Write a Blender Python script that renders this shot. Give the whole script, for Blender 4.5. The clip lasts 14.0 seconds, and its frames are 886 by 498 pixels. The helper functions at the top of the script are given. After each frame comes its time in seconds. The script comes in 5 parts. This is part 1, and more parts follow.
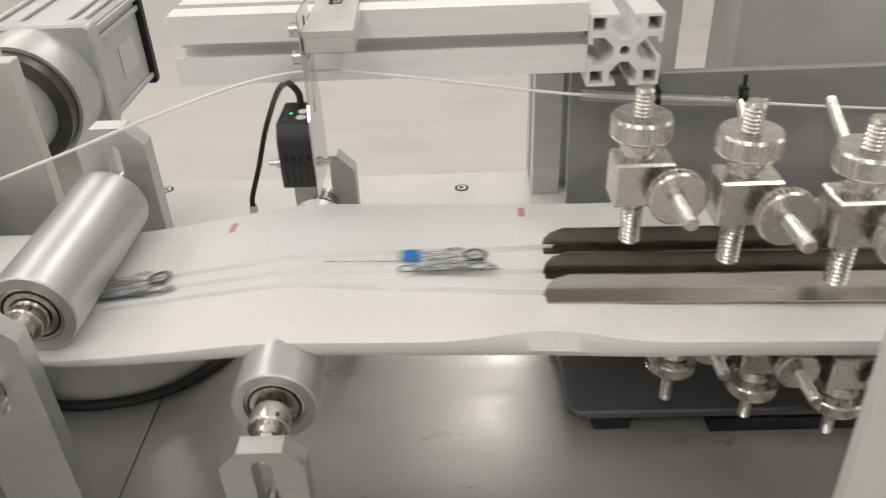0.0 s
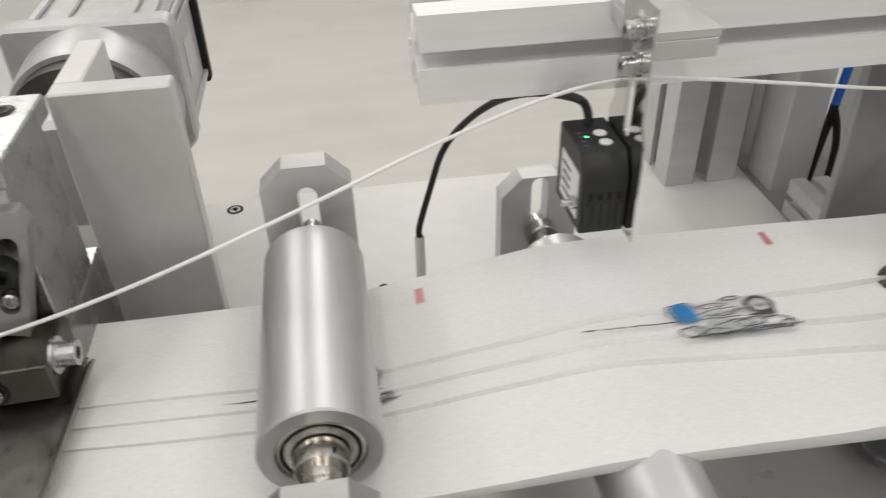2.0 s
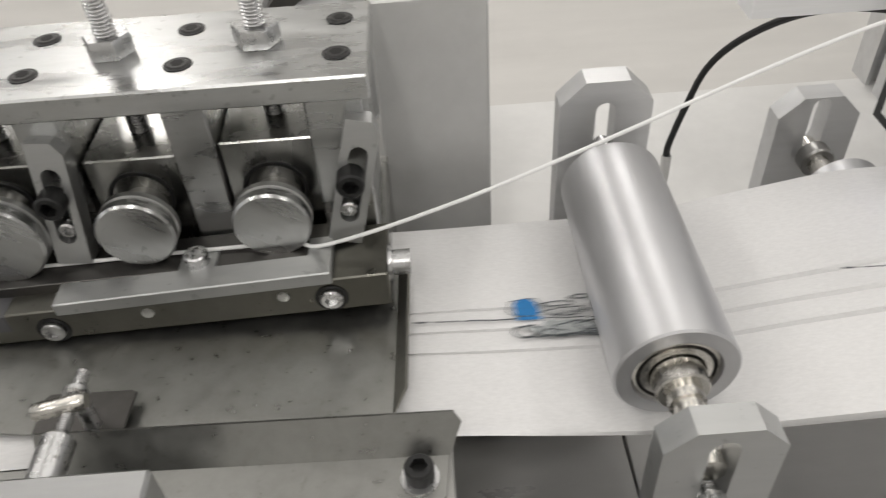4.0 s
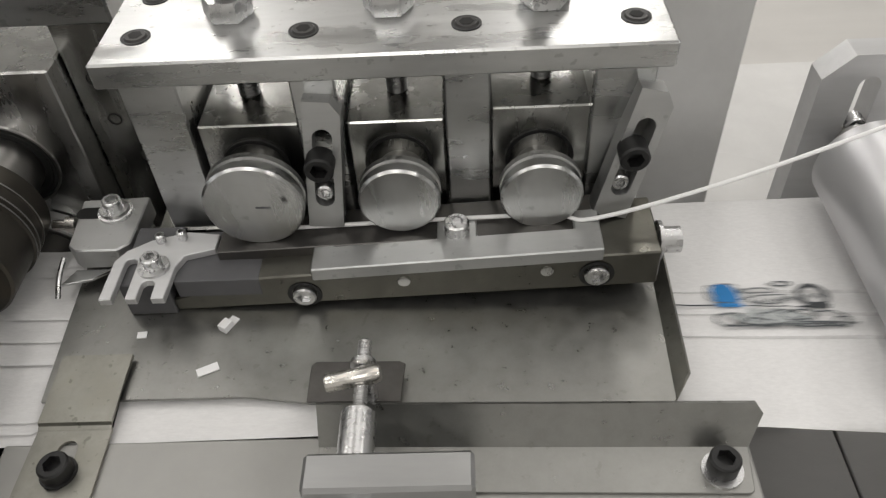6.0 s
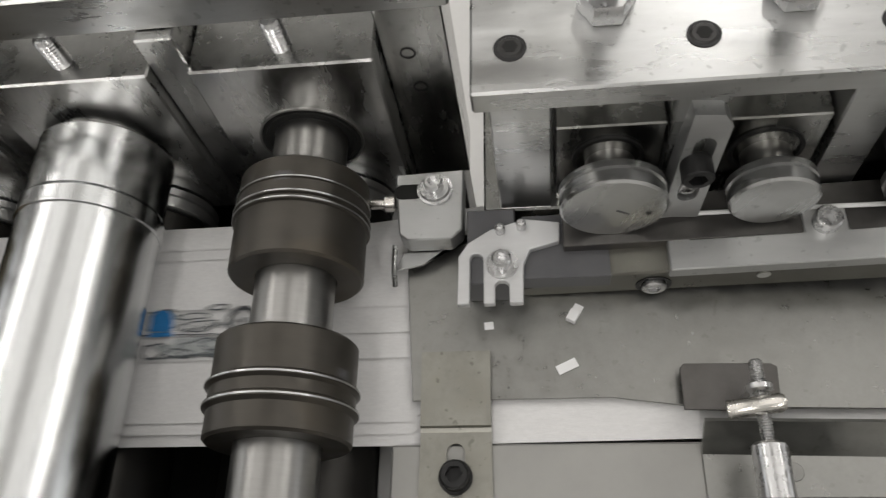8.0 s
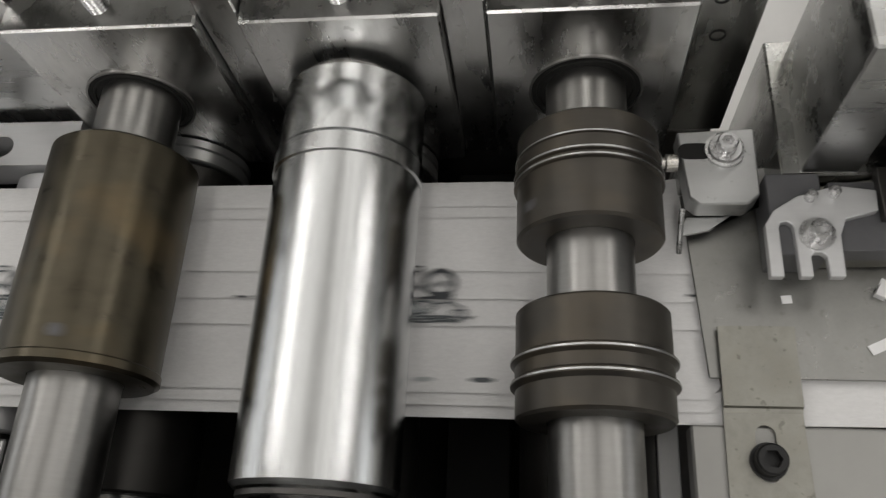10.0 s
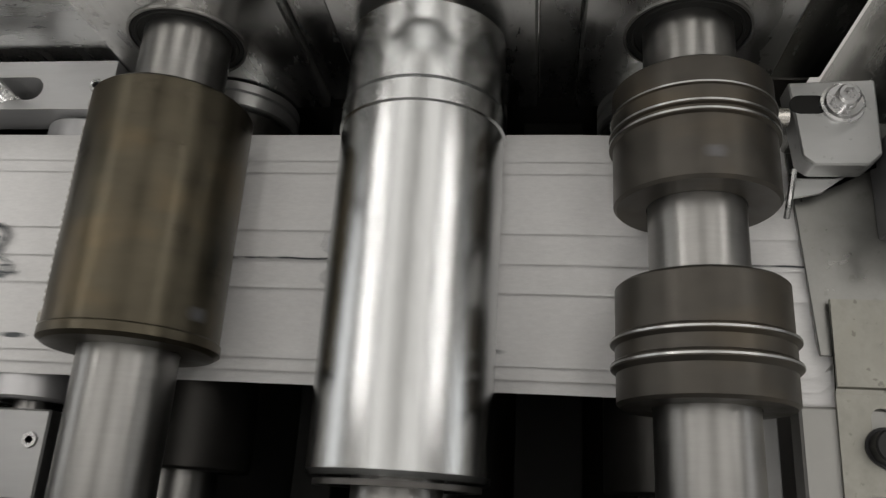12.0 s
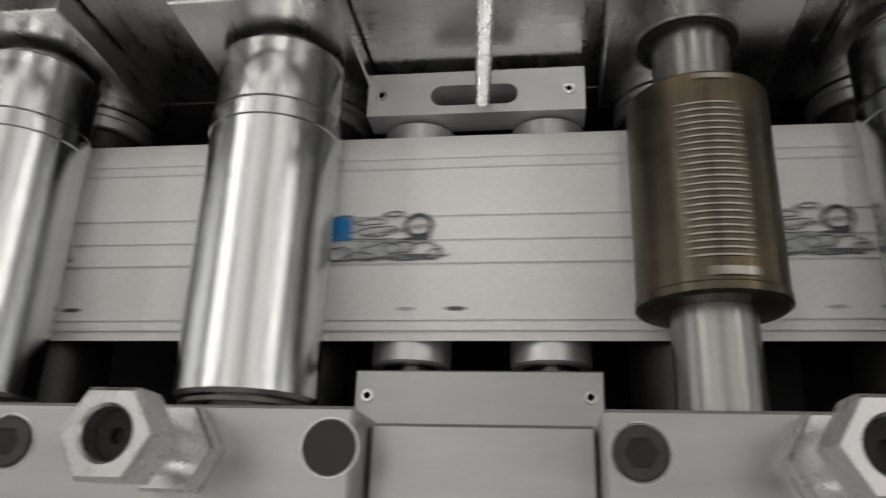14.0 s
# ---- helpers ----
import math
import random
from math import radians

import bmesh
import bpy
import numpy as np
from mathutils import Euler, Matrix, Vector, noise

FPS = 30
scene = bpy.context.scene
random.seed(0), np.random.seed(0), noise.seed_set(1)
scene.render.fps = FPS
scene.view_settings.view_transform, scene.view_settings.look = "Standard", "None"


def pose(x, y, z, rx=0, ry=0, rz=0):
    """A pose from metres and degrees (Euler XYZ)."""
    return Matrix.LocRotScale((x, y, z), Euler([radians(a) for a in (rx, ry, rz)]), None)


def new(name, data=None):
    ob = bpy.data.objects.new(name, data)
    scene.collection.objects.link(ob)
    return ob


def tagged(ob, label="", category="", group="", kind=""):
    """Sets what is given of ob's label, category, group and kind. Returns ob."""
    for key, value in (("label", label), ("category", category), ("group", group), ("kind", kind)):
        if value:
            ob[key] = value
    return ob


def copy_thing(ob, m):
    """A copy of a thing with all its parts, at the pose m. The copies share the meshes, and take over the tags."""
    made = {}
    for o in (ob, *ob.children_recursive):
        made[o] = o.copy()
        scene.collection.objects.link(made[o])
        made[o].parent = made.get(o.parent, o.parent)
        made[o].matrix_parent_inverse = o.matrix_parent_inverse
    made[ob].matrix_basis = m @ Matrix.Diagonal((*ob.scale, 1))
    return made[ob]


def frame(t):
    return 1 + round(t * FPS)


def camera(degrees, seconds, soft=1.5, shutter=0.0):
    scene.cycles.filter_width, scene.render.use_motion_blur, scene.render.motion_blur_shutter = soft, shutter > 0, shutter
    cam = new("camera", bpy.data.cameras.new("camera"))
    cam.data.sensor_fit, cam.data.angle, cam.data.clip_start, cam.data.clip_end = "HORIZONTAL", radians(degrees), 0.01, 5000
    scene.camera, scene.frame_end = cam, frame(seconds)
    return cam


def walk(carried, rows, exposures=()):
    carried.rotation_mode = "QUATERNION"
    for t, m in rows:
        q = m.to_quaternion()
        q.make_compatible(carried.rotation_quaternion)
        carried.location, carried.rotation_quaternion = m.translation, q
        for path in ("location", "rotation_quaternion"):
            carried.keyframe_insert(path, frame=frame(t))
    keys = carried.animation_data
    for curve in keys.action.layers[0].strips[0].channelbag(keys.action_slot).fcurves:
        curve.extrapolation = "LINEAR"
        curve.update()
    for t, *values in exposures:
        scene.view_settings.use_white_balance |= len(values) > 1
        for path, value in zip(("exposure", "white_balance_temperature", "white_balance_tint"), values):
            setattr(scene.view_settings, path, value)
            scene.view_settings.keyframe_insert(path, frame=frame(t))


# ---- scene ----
cam = camera(59.3, 14.0, soft=1.25, shutter=0.35)
PATH = [
    (0.0, -0.0000, -0.0000, 1.0625, 57.15, 1.95, -0.11),
    (0.5, -0.0628, 0.0415, 1.0566, 57.02, 2.04, -2.83),
    (1.0, -0.0905, 0.0699, 1.0561, 56.18, 1.87, -5.99),
    (1.5, -0.1232, 0.0916, 1.0652, 54.89, 1.59, -8.31),
    (2.0, -0.1856, 0.1182, 1.0522, 53.86, 1.36, -8.83),
    (2.5, -0.2220, 0.1329, 1.0520, 52.49, 1.32, -8.04),
    (3.0, -0.2329, 0.1319, 1.0537, 50.87, 1.55, -6.59),
    (3.5, -0.2533, 0.1301, 1.0530, 49.44, 2.29, -4.58),
    (4.0, -0.2835, 0.1317, 1.0563, 47.62, 3.02, -3.13),
    (4.2, -0.2972, 0.1314, 1.0597, 47.25, 3.29, -2.49),
    (6.3, -0.3754, 0.1516, 1.0551, 43.61, 2.72, 0.55),
    (6.5, -0.3738, 0.1539, 1.0521, 42.85, 2.94, 0.95),
    (7.0, -0.3955, 0.1760, 1.0456, 38.76, 4.03, 1.33),
    (7.5, -0.4528, 0.2018, 1.0797, 32.64, 5.46, 0.91),
    (8.0, -0.4795, 0.2233, 1.1087, 27.08, 7.29, 1.01),
    (8.5, -0.5128, 0.2300, 1.1122, 26.00, 7.07, 1.42),
    (9.0, -0.5522, 0.2242, 1.1223, 24.87, 6.83, 1.84),
    (9.2, -0.5607, 0.2173, 1.1234, 25.50, 6.83, 2.13),
    (11.3, -0.6131, 0.2664, 1.0588, 20.14, 6.33, 3.16),
    (11.5, -0.6150, 0.2630, 1.0607, 20.19, 6.09, 3.20),
    (12.0, -0.6180, 0.2494, 1.0852, 19.22, 6.41, 3.35),
    (12.5, -0.6551, 0.2358, 1.0983, 20.04, 6.09, 2.75),
    (13.0, -0.7082, 0.2258, 1.1154, 20.36, 6.21, 2.46),
    (13.5, -0.7580, 0.2180, 1.1274, 20.47, 6.72, 2.00),
    (14.0, -0.8081, 0.2145, 1.1380, 20.21, 7.27, 1.76),
]
EXPOSURE = [(0.0, -0.36, 6750, 12), (1.0, -0.34, 6600, 11), (2.0, -0.40, 6600, 11), (4.2, -0.40, 6600, 11), (6.4, -0.45, 6600, 11), (8.0, -0.52, 6580, 11), (9.0, -0.66, 6580, 11), (11.5, -0.74, 6620, 11), (14.0, -0.80, 6620, 11)]
walk(cam, [(t, pose(x, y, z, rx, ry, rz)) for t, x, y, z, rx, ry, rz in PATH], EXPOSURE)

# ---------------------------------------------------------------- light
world = bpy.data.worlds.new("room_air")
world.use_nodes = True
world.node_tree.nodes["Background"].inputs[0].default_value = (0.9, 0.95, 1.0, 1)
world.node_tree.nodes["Background"].inputs[1].default_value = 0.05
scene.world = world
scene.view_settings.exposure = 0.0


def ceiling_lamp(x, y, sx, sy, watts):
    lamp = bpy.data.lights.new("tube_and_fill_light", "AREA")
    lamp.shape, lamp.size, lamp.size_y, lamp.energy, lamp.color = "RECTANGLE", sx, sy, watts, (1.0, 0.985, 0.96)
    ob = new("tube_and_fill_light", lamp)
    ob.matrix_world = pose(x, y, 2.70)
    return ob


for lx, ly, lw in ((-2.55, 1.2, 14.0), (1.45, 1.2, 14.0), (-2.3, -1.1, 16.0), (-0.65, -1.1, 15.0), (1.0, -1.1, 15.0), (-1.5, 2.75, 18.0), (0.2, 2.75, 18.0)):
    ceiling_lamp(lx, ly, 0.22, 1.25, lw)
# Two wide fill panels, added out of view in place of a bright ceiling
for lx in (-1.35, 0.15):
    ceiling_lamp(lx, 0.85, 1.05, 2.1, 9.5)


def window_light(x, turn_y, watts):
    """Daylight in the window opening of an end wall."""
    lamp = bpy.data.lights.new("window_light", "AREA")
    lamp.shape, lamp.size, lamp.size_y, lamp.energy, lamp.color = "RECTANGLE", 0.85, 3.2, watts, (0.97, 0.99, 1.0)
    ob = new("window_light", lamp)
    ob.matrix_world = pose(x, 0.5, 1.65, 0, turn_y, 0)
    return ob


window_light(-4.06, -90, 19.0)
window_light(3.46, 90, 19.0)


# ---------------------------------------------------------------- materials
def mat(name, base, rough=0.5, metal=0.0, scale=60.0, vary=0.12, bump=0.15, stretch=(1, 1, 1), stain=0.0, stain_scale=14.0,
        stain_colour=(0.1, 0.09, 0.07), island=0.0, transmission=0.0, emit=0.0, rough_vary=0.15, detail=6.0, bump_dist=0.0004, gloss=0.5, speck=0.0, speck_scale=260.0):
    m = bpy.data.materials.new(name)
    m.use_nodes = True
    nt = m.node_tree
    b = nt.nodes["Principled BSDF"]
    b.inputs["Metallic"].default_value = metal
    b.inputs["Specular IOR Level"].default_value = gloss
    if transmission:
        b.inputs["Transmission Weight"].default_value = transmission
    if emit:
        b.inputs["Emission Color"].default_value = (*base, 1)
        b.inputs["Emission Strength"].default_value = emit
    co = nt.nodes.new("ShaderNodeTexCoord")
    mp = nt.nodes.new("ShaderNodeMapping")
    mp.inputs["Scale"].default_value = stretch
    nt.links.new(co.outputs["Object"], mp.inputs["Vector"])
    n1 = nt.nodes.new("ShaderNodeTexNoise")
    n1.inputs["Scale"].default_value = scale
    n1.inputs["Detail"].default_value = detail
    n1.inputs["Roughness"].default_value = 0.65
    nt.links.new(mp.outputs[0], n1.inputs["Vector"])
    ramp = nt.nodes.new("ShaderNodeMapRange")
    ramp.inputs["From Min"].default_value, ramp.inputs["From Max"].default_value = 0.3, 0.7
    ramp.inputs["To Min"].default_value, ramp.inputs["To Max"].default_value = 1 - vary, 1 + vary
    nt.links.new(n1.outputs["Fac"], ramp.inputs["Value"])
    mul = nt.nodes.new("ShaderNodeMixRGB")
    mul.blend_type = "MULTIPLY"
    mul.inputs[0].default_value = 1.0
    mul.inputs[1].default_value = (*base, 1)
    nt.links.new(ramp.outputs[0], mul.inputs[2])
    last = mul.outputs[0]
    if stain:
        n2 = nt.nodes.new("ShaderNodeTexNoise")
        n2.inputs["Scale"].default_value = stain_scale
        n2.inputs["Detail"].default_value = 5.0
        nt.links.new(co.outputs["Object"], n2.inputs["Vector"])
        r2 = nt.nodes.new("ShaderNodeMapRange")
        r2.inputs["From Min"].default_value, r2.inputs["From Max"].default_value = 0.52, 0.78
        r2.inputs["To Min"].default_value, r2.inputs["To Max"].default_value = 0.0, stain
        nt.links.new(n2.outputs["Fac"], r2.inputs["Value"])
        mix = nt.nodes.new("ShaderNodeMixRGB")
        mix.inputs[2].default_value = (*stain_colour, 1)
        nt.links.new(r2.outputs[0], mix.inputs[0])
        nt.links.new(last, mix.inputs[1])
        last = mix.outputs[0]
    if speck:
        n3 = nt.nodes.new("ShaderNodeTexNoise")
        n3.inputs["Scale"].default_value = speck_scale
        n3.inputs["Detail"].default_value = 3.0
        nt.links.new(co.outputs["Object"], n3.inputs["Vector"])
        r3 = nt.nodes.new("ShaderNodeMapRange")
        r3.inputs["From Min"].default_value, r3.inputs["From Max"].default_value = 0.645, 0.70
        r3.inputs["To Min"].default_value, r3.inputs["To Max"].default_value = 0.0, speck
        nt.links.new(n3.outputs["Fac"], r3.inputs["Value"])
        dirt = nt.nodes.new("ShaderNodeMixRGB")
        dirt.inputs[2].default_value = (0.07, 0.065, 0.055, 1)
        nt.links.new(r3.outputs[0], dirt.inputs[0])
        nt.links.new(last, dirt.inputs[1])
        last = dirt.outputs[0]
    nt.links.new(last, b.inputs["Base Color"])
    rr = nt.nodes.new("ShaderNodeMapRange")
    rr.inputs["From Min"].default_value, rr.inputs["From Max"].default_value = 0.3, 0.7
    rr.inputs["To Min"].default_value, rr.inputs["To Max"].default_value = max(0.02, rough * (1 - rough_vary)), min(1, rough * (1 + rough_vary))
    nt.links.new(n1.outputs["Fac"], rr.inputs["Value"])
    nt.links.new(rr.outputs[0], b.inputs["Roughness"])
    if bump:
        bp = nt.nodes.new("ShaderNodeBump")
        bp.inputs["Strength"].default_value = bump
        bp.inputs["Distance"].default_value = bump_dist
        nt.links.new(n1.outputs["Fac"], bp.inputs["Height"])
        nt.links.new(bp.outputs[0], b.inputs["Normal"])
    return m


M = dict(
    web=mat("nonwoven_fabric", (0.75, 0.745, 0.74), 0.9, 0, 900, 0.05, 0.35, stretch=(0.35, 1, 1), stain=0.06, stain_scale=25, stain_colour=(0.66, 0.655, 0.65), bump_dist=0.0003),
    web_under=mat("nonwoven_fabric_edge", (0.74, 0.735, 0.73), 0.9, 0, 700, 0.05, 0.3),
    alu=mat("milled_aluminium", (0.62, 0.622, 0.625), 0.42, 0.6, 90, 0.08, 0.12, stretch=(0.15, 1, 1), stain=0.15, stain_scale=40, stain_colour=(0.45, 0.45, 0.45)),
    alu_white=mat("anodised_extrusion", (0.84, 0.84, 0.845), 0.5, 0.08, 140, 0.05, 0.08, stretch=(0.05, 1, 1)),
    roller=mat("satin_anodised_roller", (0.57, 0.57, 0.58), 0.42, 0.8, 260, 0.05, 0.12, stretch=(1, 0.12, 1)),
    steel=mat("ground_steel", (0.52, 0.525, 0.52), 0.31, 1.0, 70, 0.14, 0.2, stretch=(0.25, 1, 1), stain=0.5, stain_scale=32, stain_colour=(0.42, 0.42, 0.40), rough_vary=0.4, speck=0.25),
    block=mat("oiled_steel_block", (0.62, 0.62, 0.61), 0.28, 1.0, 60, 0.18, 0.2, stretch=(1, 1, 0.3), stain=0.6, stain_scale=26, stain_colour=(0.33, 0.33, 0.31), rough_vary=0.4, speck=0.25),
    # Darker copy of the block metal, with shade between the parts put in
    block_shaded=mat("oily_shaded_block", (0.40, 0.40, 0.385), 0.25, 1.0, 60, 0.2, 0.2, stretch=(1, 1, 0.3), stain=0.6, stain_scale=30, stain_colour=(0.20, 0.20, 0.17), rough_vary=0.4, speck=0.25),
    chrome=mat("chrome_plate", (0.57, 0.58, 0.58), 0.125, 1.0, 420, 0.45, 0.50, stretch=(1, 0.006, 1), stain=0.08, stain_scale=60, stain_colour=(0.55, 0.56, 0.57), rough_vary=0.35),
    shaft=mat("turned_shaft", (0.315, 0.31, 0.30), 0.34, 1.0, 500, 0.06, 0.1, stretch=(0.2, 1, 0.2)),
    tray=mat("cold_rolled_sheet", (0.285, 0.284, 0.27), 0.36, 0.95, 160, 0.10, 0.10, stain=0.4, stain_scale=11, stain_colour=(0.17, 0.165, 0.145), rough_vary=0.3, speck=0.15),
    strap=mat("spring_steel_strap", (0.285, 0.28, 0.25), 0.42, 0.9, 120, 0.16, 0.2, stain=0.5, stain_scale=60, stain_colour=(0.17, 0.155, 0.12), speck=0.40),
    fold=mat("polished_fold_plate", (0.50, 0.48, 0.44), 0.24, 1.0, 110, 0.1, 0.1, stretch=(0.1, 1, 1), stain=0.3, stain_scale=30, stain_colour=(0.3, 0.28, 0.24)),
    # Same plate metal with dark reflections put into its colour
    fold_shaded=mat("shaded_fold_plate", (0.20, 0.19, 0.165), 0.28, 1.0, 110, 0.12, 0.1, stretch=(0.1, 1, 1), stain=0.4, stain_scale=30, stain_colour=(0.12, 0.112, 0.095)),
    nickel=mat("nickel_plate", (0.66, 0.64, 0.60), 0.26, 1.0, 180, 0.06, 0.08, stain=0.12, stain_scale=50, stain_colour=(0.42, 0.40, 0.36)),
    zinc=mat("zinc_plate", (0.55, 0.55, 0.55), 0.28, 1.0, 200, 0.08, 0.1),
    # Black parts; also the small discs and rings that draw shade in holes
    black=mat("black_oxide_and_shade", (0.010, 0.010, 0.010), 0.45, 0.0, 200, 0.2, 0.1, gloss=0.4),
    bronze=mat("burnished_steel_brown", (0.070, 0.064, 0.055), 0.42, 0.7, 120, 0.2, 0.15, stain=0.8, stain_scale=40, stain_colour=(0.105, 0.085, 0.058), rough_vary=0.3, speck=0.20),
    emboss=mat("burnished_brown_drum", (0.080, 0.070, 0.050), 0.35, 0.9, 90, 0.25, 0.12, stain=0.9, stain_scale=38, stain_colour=(0.150, 0.110, 0.060), rough_vary=0.3, speck=0.20),
    oxide=mat("worn_black_oxide", (0.036, 0.035, 0.034), 0.38, 0.5, 200, 0.2, 0.1),
    # Darkened steel: the lower rollers carry the shade beneath the web
    anvil=mat("shaded_roller_steel", (0.045, 0.043, 0.040), 0.45, 0.8, 70, 0.18, 0.15, stain=0.5, stain_scale=30, stain_colour=(0.02, 0.019, 0.017)),
    ridge=mat("worn_ridge_steel", (0.31, 0.30, 0.27), 0.32, 1.0, 300, 0.15, 0.1),
    dark_steel=mat("phosphated_steel", (0.115, 0.11, 0.105), 0.4, 0.85, 70, 0.18, 0.15, stain=0.5, stain_scale=30, stain_colour=(0.07, 0.065, 0.055)),
    plastic=mat("black_plastic", (0.016, 0.017, 0.018), 0.45, 0, 400, 0.15, 0.15),
    cable=mat("black_cable_sheath", (0.012, 0.012, 0.013), 0.5, 0, 200, 0.1, 0.05),
    white=mat("white_label", (0.86, 0.86, 0.86), 0.6, 0, 200, 0.03, 0.0),
    wire=mat("white_nose_wire", (0.86, 0.86, 0.85), 0.45, 0, 300, 0.03, 0.05),
    paint=mat("pale_painted_steel", (0.69, 0.685, 0.67), 0.45, 0.05, 35, 0.05, 0.08, stain=0.35, stain_scale=10, stain_colour=(0.52, 0.51, 0.49)),
    greypaint=mat("grey_painted_steel", (0.58, 0.58, 0.575), 0.42, 0.05, 30, 0.08, 0.08, stain=0.3, stain_scale=6, stain_colour=(0.30, 0.30, 0.30)),
    # Grey lowered to hold the shade on the side plate and by the post
    sideplate=mat("shaded_grey_plate", (0.30, 0.30, 0.305), 0.38, 0.3, 60, 0.06, 0.06, stain=0.25, stain_scale=9, stain_colour=(0.24, 0.24, 0.245)),
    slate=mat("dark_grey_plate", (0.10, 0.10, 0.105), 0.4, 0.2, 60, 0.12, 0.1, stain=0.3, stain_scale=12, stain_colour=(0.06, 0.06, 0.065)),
    # Near-black for shade put under the rollers and in recesses; also the seals
    inside=mat("shade_and_seal_black", (0.016, 0.016, 0.015), 0.6, 0.0, 30, 0.3, 0.1, gloss=0.2),
    mirror=mat("polished_strip", (0.62, 0.62, 0.61), 0.07, 1.0, 90, 0.04, 0.03),
    # Darker steel of the front top, with the shade over it put in too
    frontplate=mat("worn_shaded_steel_top", (0.385, 0.38, 0.37), 0.34, 0.35, 25, 0.08, 0.06, stretch=(0.4, 1, 1), stain=0.35, stain_scale=8, stain_colour=(0.31, 0.305, 0.295), rough_vary=0.3),
    rail=mat("milled_rail", (0.37, 0.372, 0.37), 0.36, 0.9, 80, 0.08, 0.1, stretch=(0.15, 1, 1), stain=0.2, stain_scale=30, stain_colour=(0.25, 0.25, 0.243)),
    milled=mat("dull_milled_bar", (0.47, 0.475, 0.47), 0.40, 0.85, 80, 0.08, 0.1, stretch=(0.15, 1, 1), stain=0.25, stain_scale=30, stain_colour=(0.28, 0.28, 0.27), speck=0.2),
    satin=mat("satin_steel_plate", (0.62, 0.62, 0.61), 0.42, 0.35, 60, 0.05, 0.06, stain=0.25, stain_scale=14, stain_colour=(0.50, 0.50, 0.49)),
    bedsteel=mat("browned_bed_steel", (0.15, 0.146, 0.128), 0.36, 0.95, 120, 0.12, 0.1, stain=0.5, stain_scale=18, stain_colour=(0.09, 0.085, 0.068), rough_vary=0.3, speck=0.15),
    support=mat("worn_pale_plate", (0.34, 0.337, 0.32), 0.42, 0.35, 35, 0.06, 0.08, stain=0.3, stain_scale=16, stain_colour=(0.235, 0.23, 0.21)),
    motor=mat("cast_aluminium_motor", (0.55, 0.555, 0.56), 0.45, 0.6, 150, 0.08, 0.2),
    floor=mat("pale_floor", (0.60, 0.585, 0.56), 0.35, 0.0, 5, 0.05, 0.05, stretch=(0.35, 1.6, 1), stain=0.55, stain_scale=3.0, stain_colour=(0.50, 0.487, 0.47)),
    wall=mat("white_wall_paint", (0.74, 0.735, 0.72), 0.8, 0, 12, 0.04, 0.05, stain=0.1, stain_scale=2, stain_colour=(0.66, 0.655, 0.64)),
    red=mat("red_register_ink", (0.55, 0.03, 0.04), 0.8, 0, 600, 0.15, 0.0),
    blue=mat("blue_ink", (0.02, 0.19, 0.47), 0.8, 0, 500, 0.2, 0.0),
    ink=mat("grey_ink", (0.06, 0.065, 0.07), 0.85, 0, 500, 0.35, 0.0),
    ink_pale=mat("pale_grey_ink", (0.10, 0.11, 0.115), 0.85, 0, 300, 0.3, 0.0),
    tint=mat("pale_ink_tint", (0.40, 0.42, 0.42), 0.85, 0, 700, 0.45, 0.0),
    led=mat("green_led", (0.05, 0.9, 0.25), 0.4, emit=6.0, bump=0),
    beam=mat("sensor_light", (0.75, 0.80, 1.0), 0.4, emit=14.0, bump=0),
    blue_hose=mat("blue_air_hose", (0.02, 0.14, 0.60), 0.35, 0, 200, 0.05, 0.0),
    glass=mat("clear_tube", (0.93, 0.94, 0.92), 0.08, 0, 100, 0.02, 0.0, transmission=0.9),
)


# ---------------------------------------------------------------- mesh helpers
def origin(ob):
    o = Vector((0, 0, 0))
    while ob is not None:
        o += ob.location
        ob = ob.parent
    return o


def finish(bm, name, material, smooth=32):
    bmesh.ops.remove_doubles(bm, verts=bm.verts, dist=1e-6)
    bmesh.ops.recalc_face_normals(bm, faces=bm.faces)
    me = bpy.data.meshes.new(name)
    bm.to_mesh(me)
    bm.free()
    for p in me.polygons:
        p.use_smooth = True
    me.set_sharp_from_angle(angle=radians(smooth))
    me.materials.append(M[material])
    return me


def thing(name, at, label, category, group="", kind=""):
    ob = new(name)
    ob.location = at
    ob.empty_display_size = 0.01
    return tagged(ob, label, category, group, kind)


def part(name, bm, material, parent, label="", smooth=32):
    """Links bm, built in world places, as one mesh under parent."""
    bmesh.ops.translate(bm, verts=bm.verts, vec=-origin(parent))
    ob = new(name, finish(bm, name, material, smooth))
    ob.parent = parent
    if label:
        ob["label"] = label
    return ob


def solid(name, bm, material, label="", category="", group="", kind="", at=(0, 0, 0), smooth=32):
    """A thing that is one mesh."""
    bmesh.ops.translate(bm, verts=bm.verts, vec=-Vector(at))
    ob = new(name, finish(bm, name, material, smooth))
    ob.location = at
    return tagged(ob, label, category, group, kind)


def box(x0, x1, y0, y1, z0, z1, b=0.0006, bm=None, seg=1):
    t = bmesh.new()
    bmesh.ops.create_cube(t, size=1)
    for v in t.verts:
        v.co = Vector((x0 + (v.co.x + 0.5) * (x1 - x0), y0 + (v.co.y + 0.5) * (y1 - y0), z0 + (v.co.z + 0.5) * (z1 - z0)))
    if b:
        bmesh.ops.bevel(t, geom=t.edges[:], offset=b, segments=seg, affect="EDGES", profile=0.6)
    return join(bm, t)


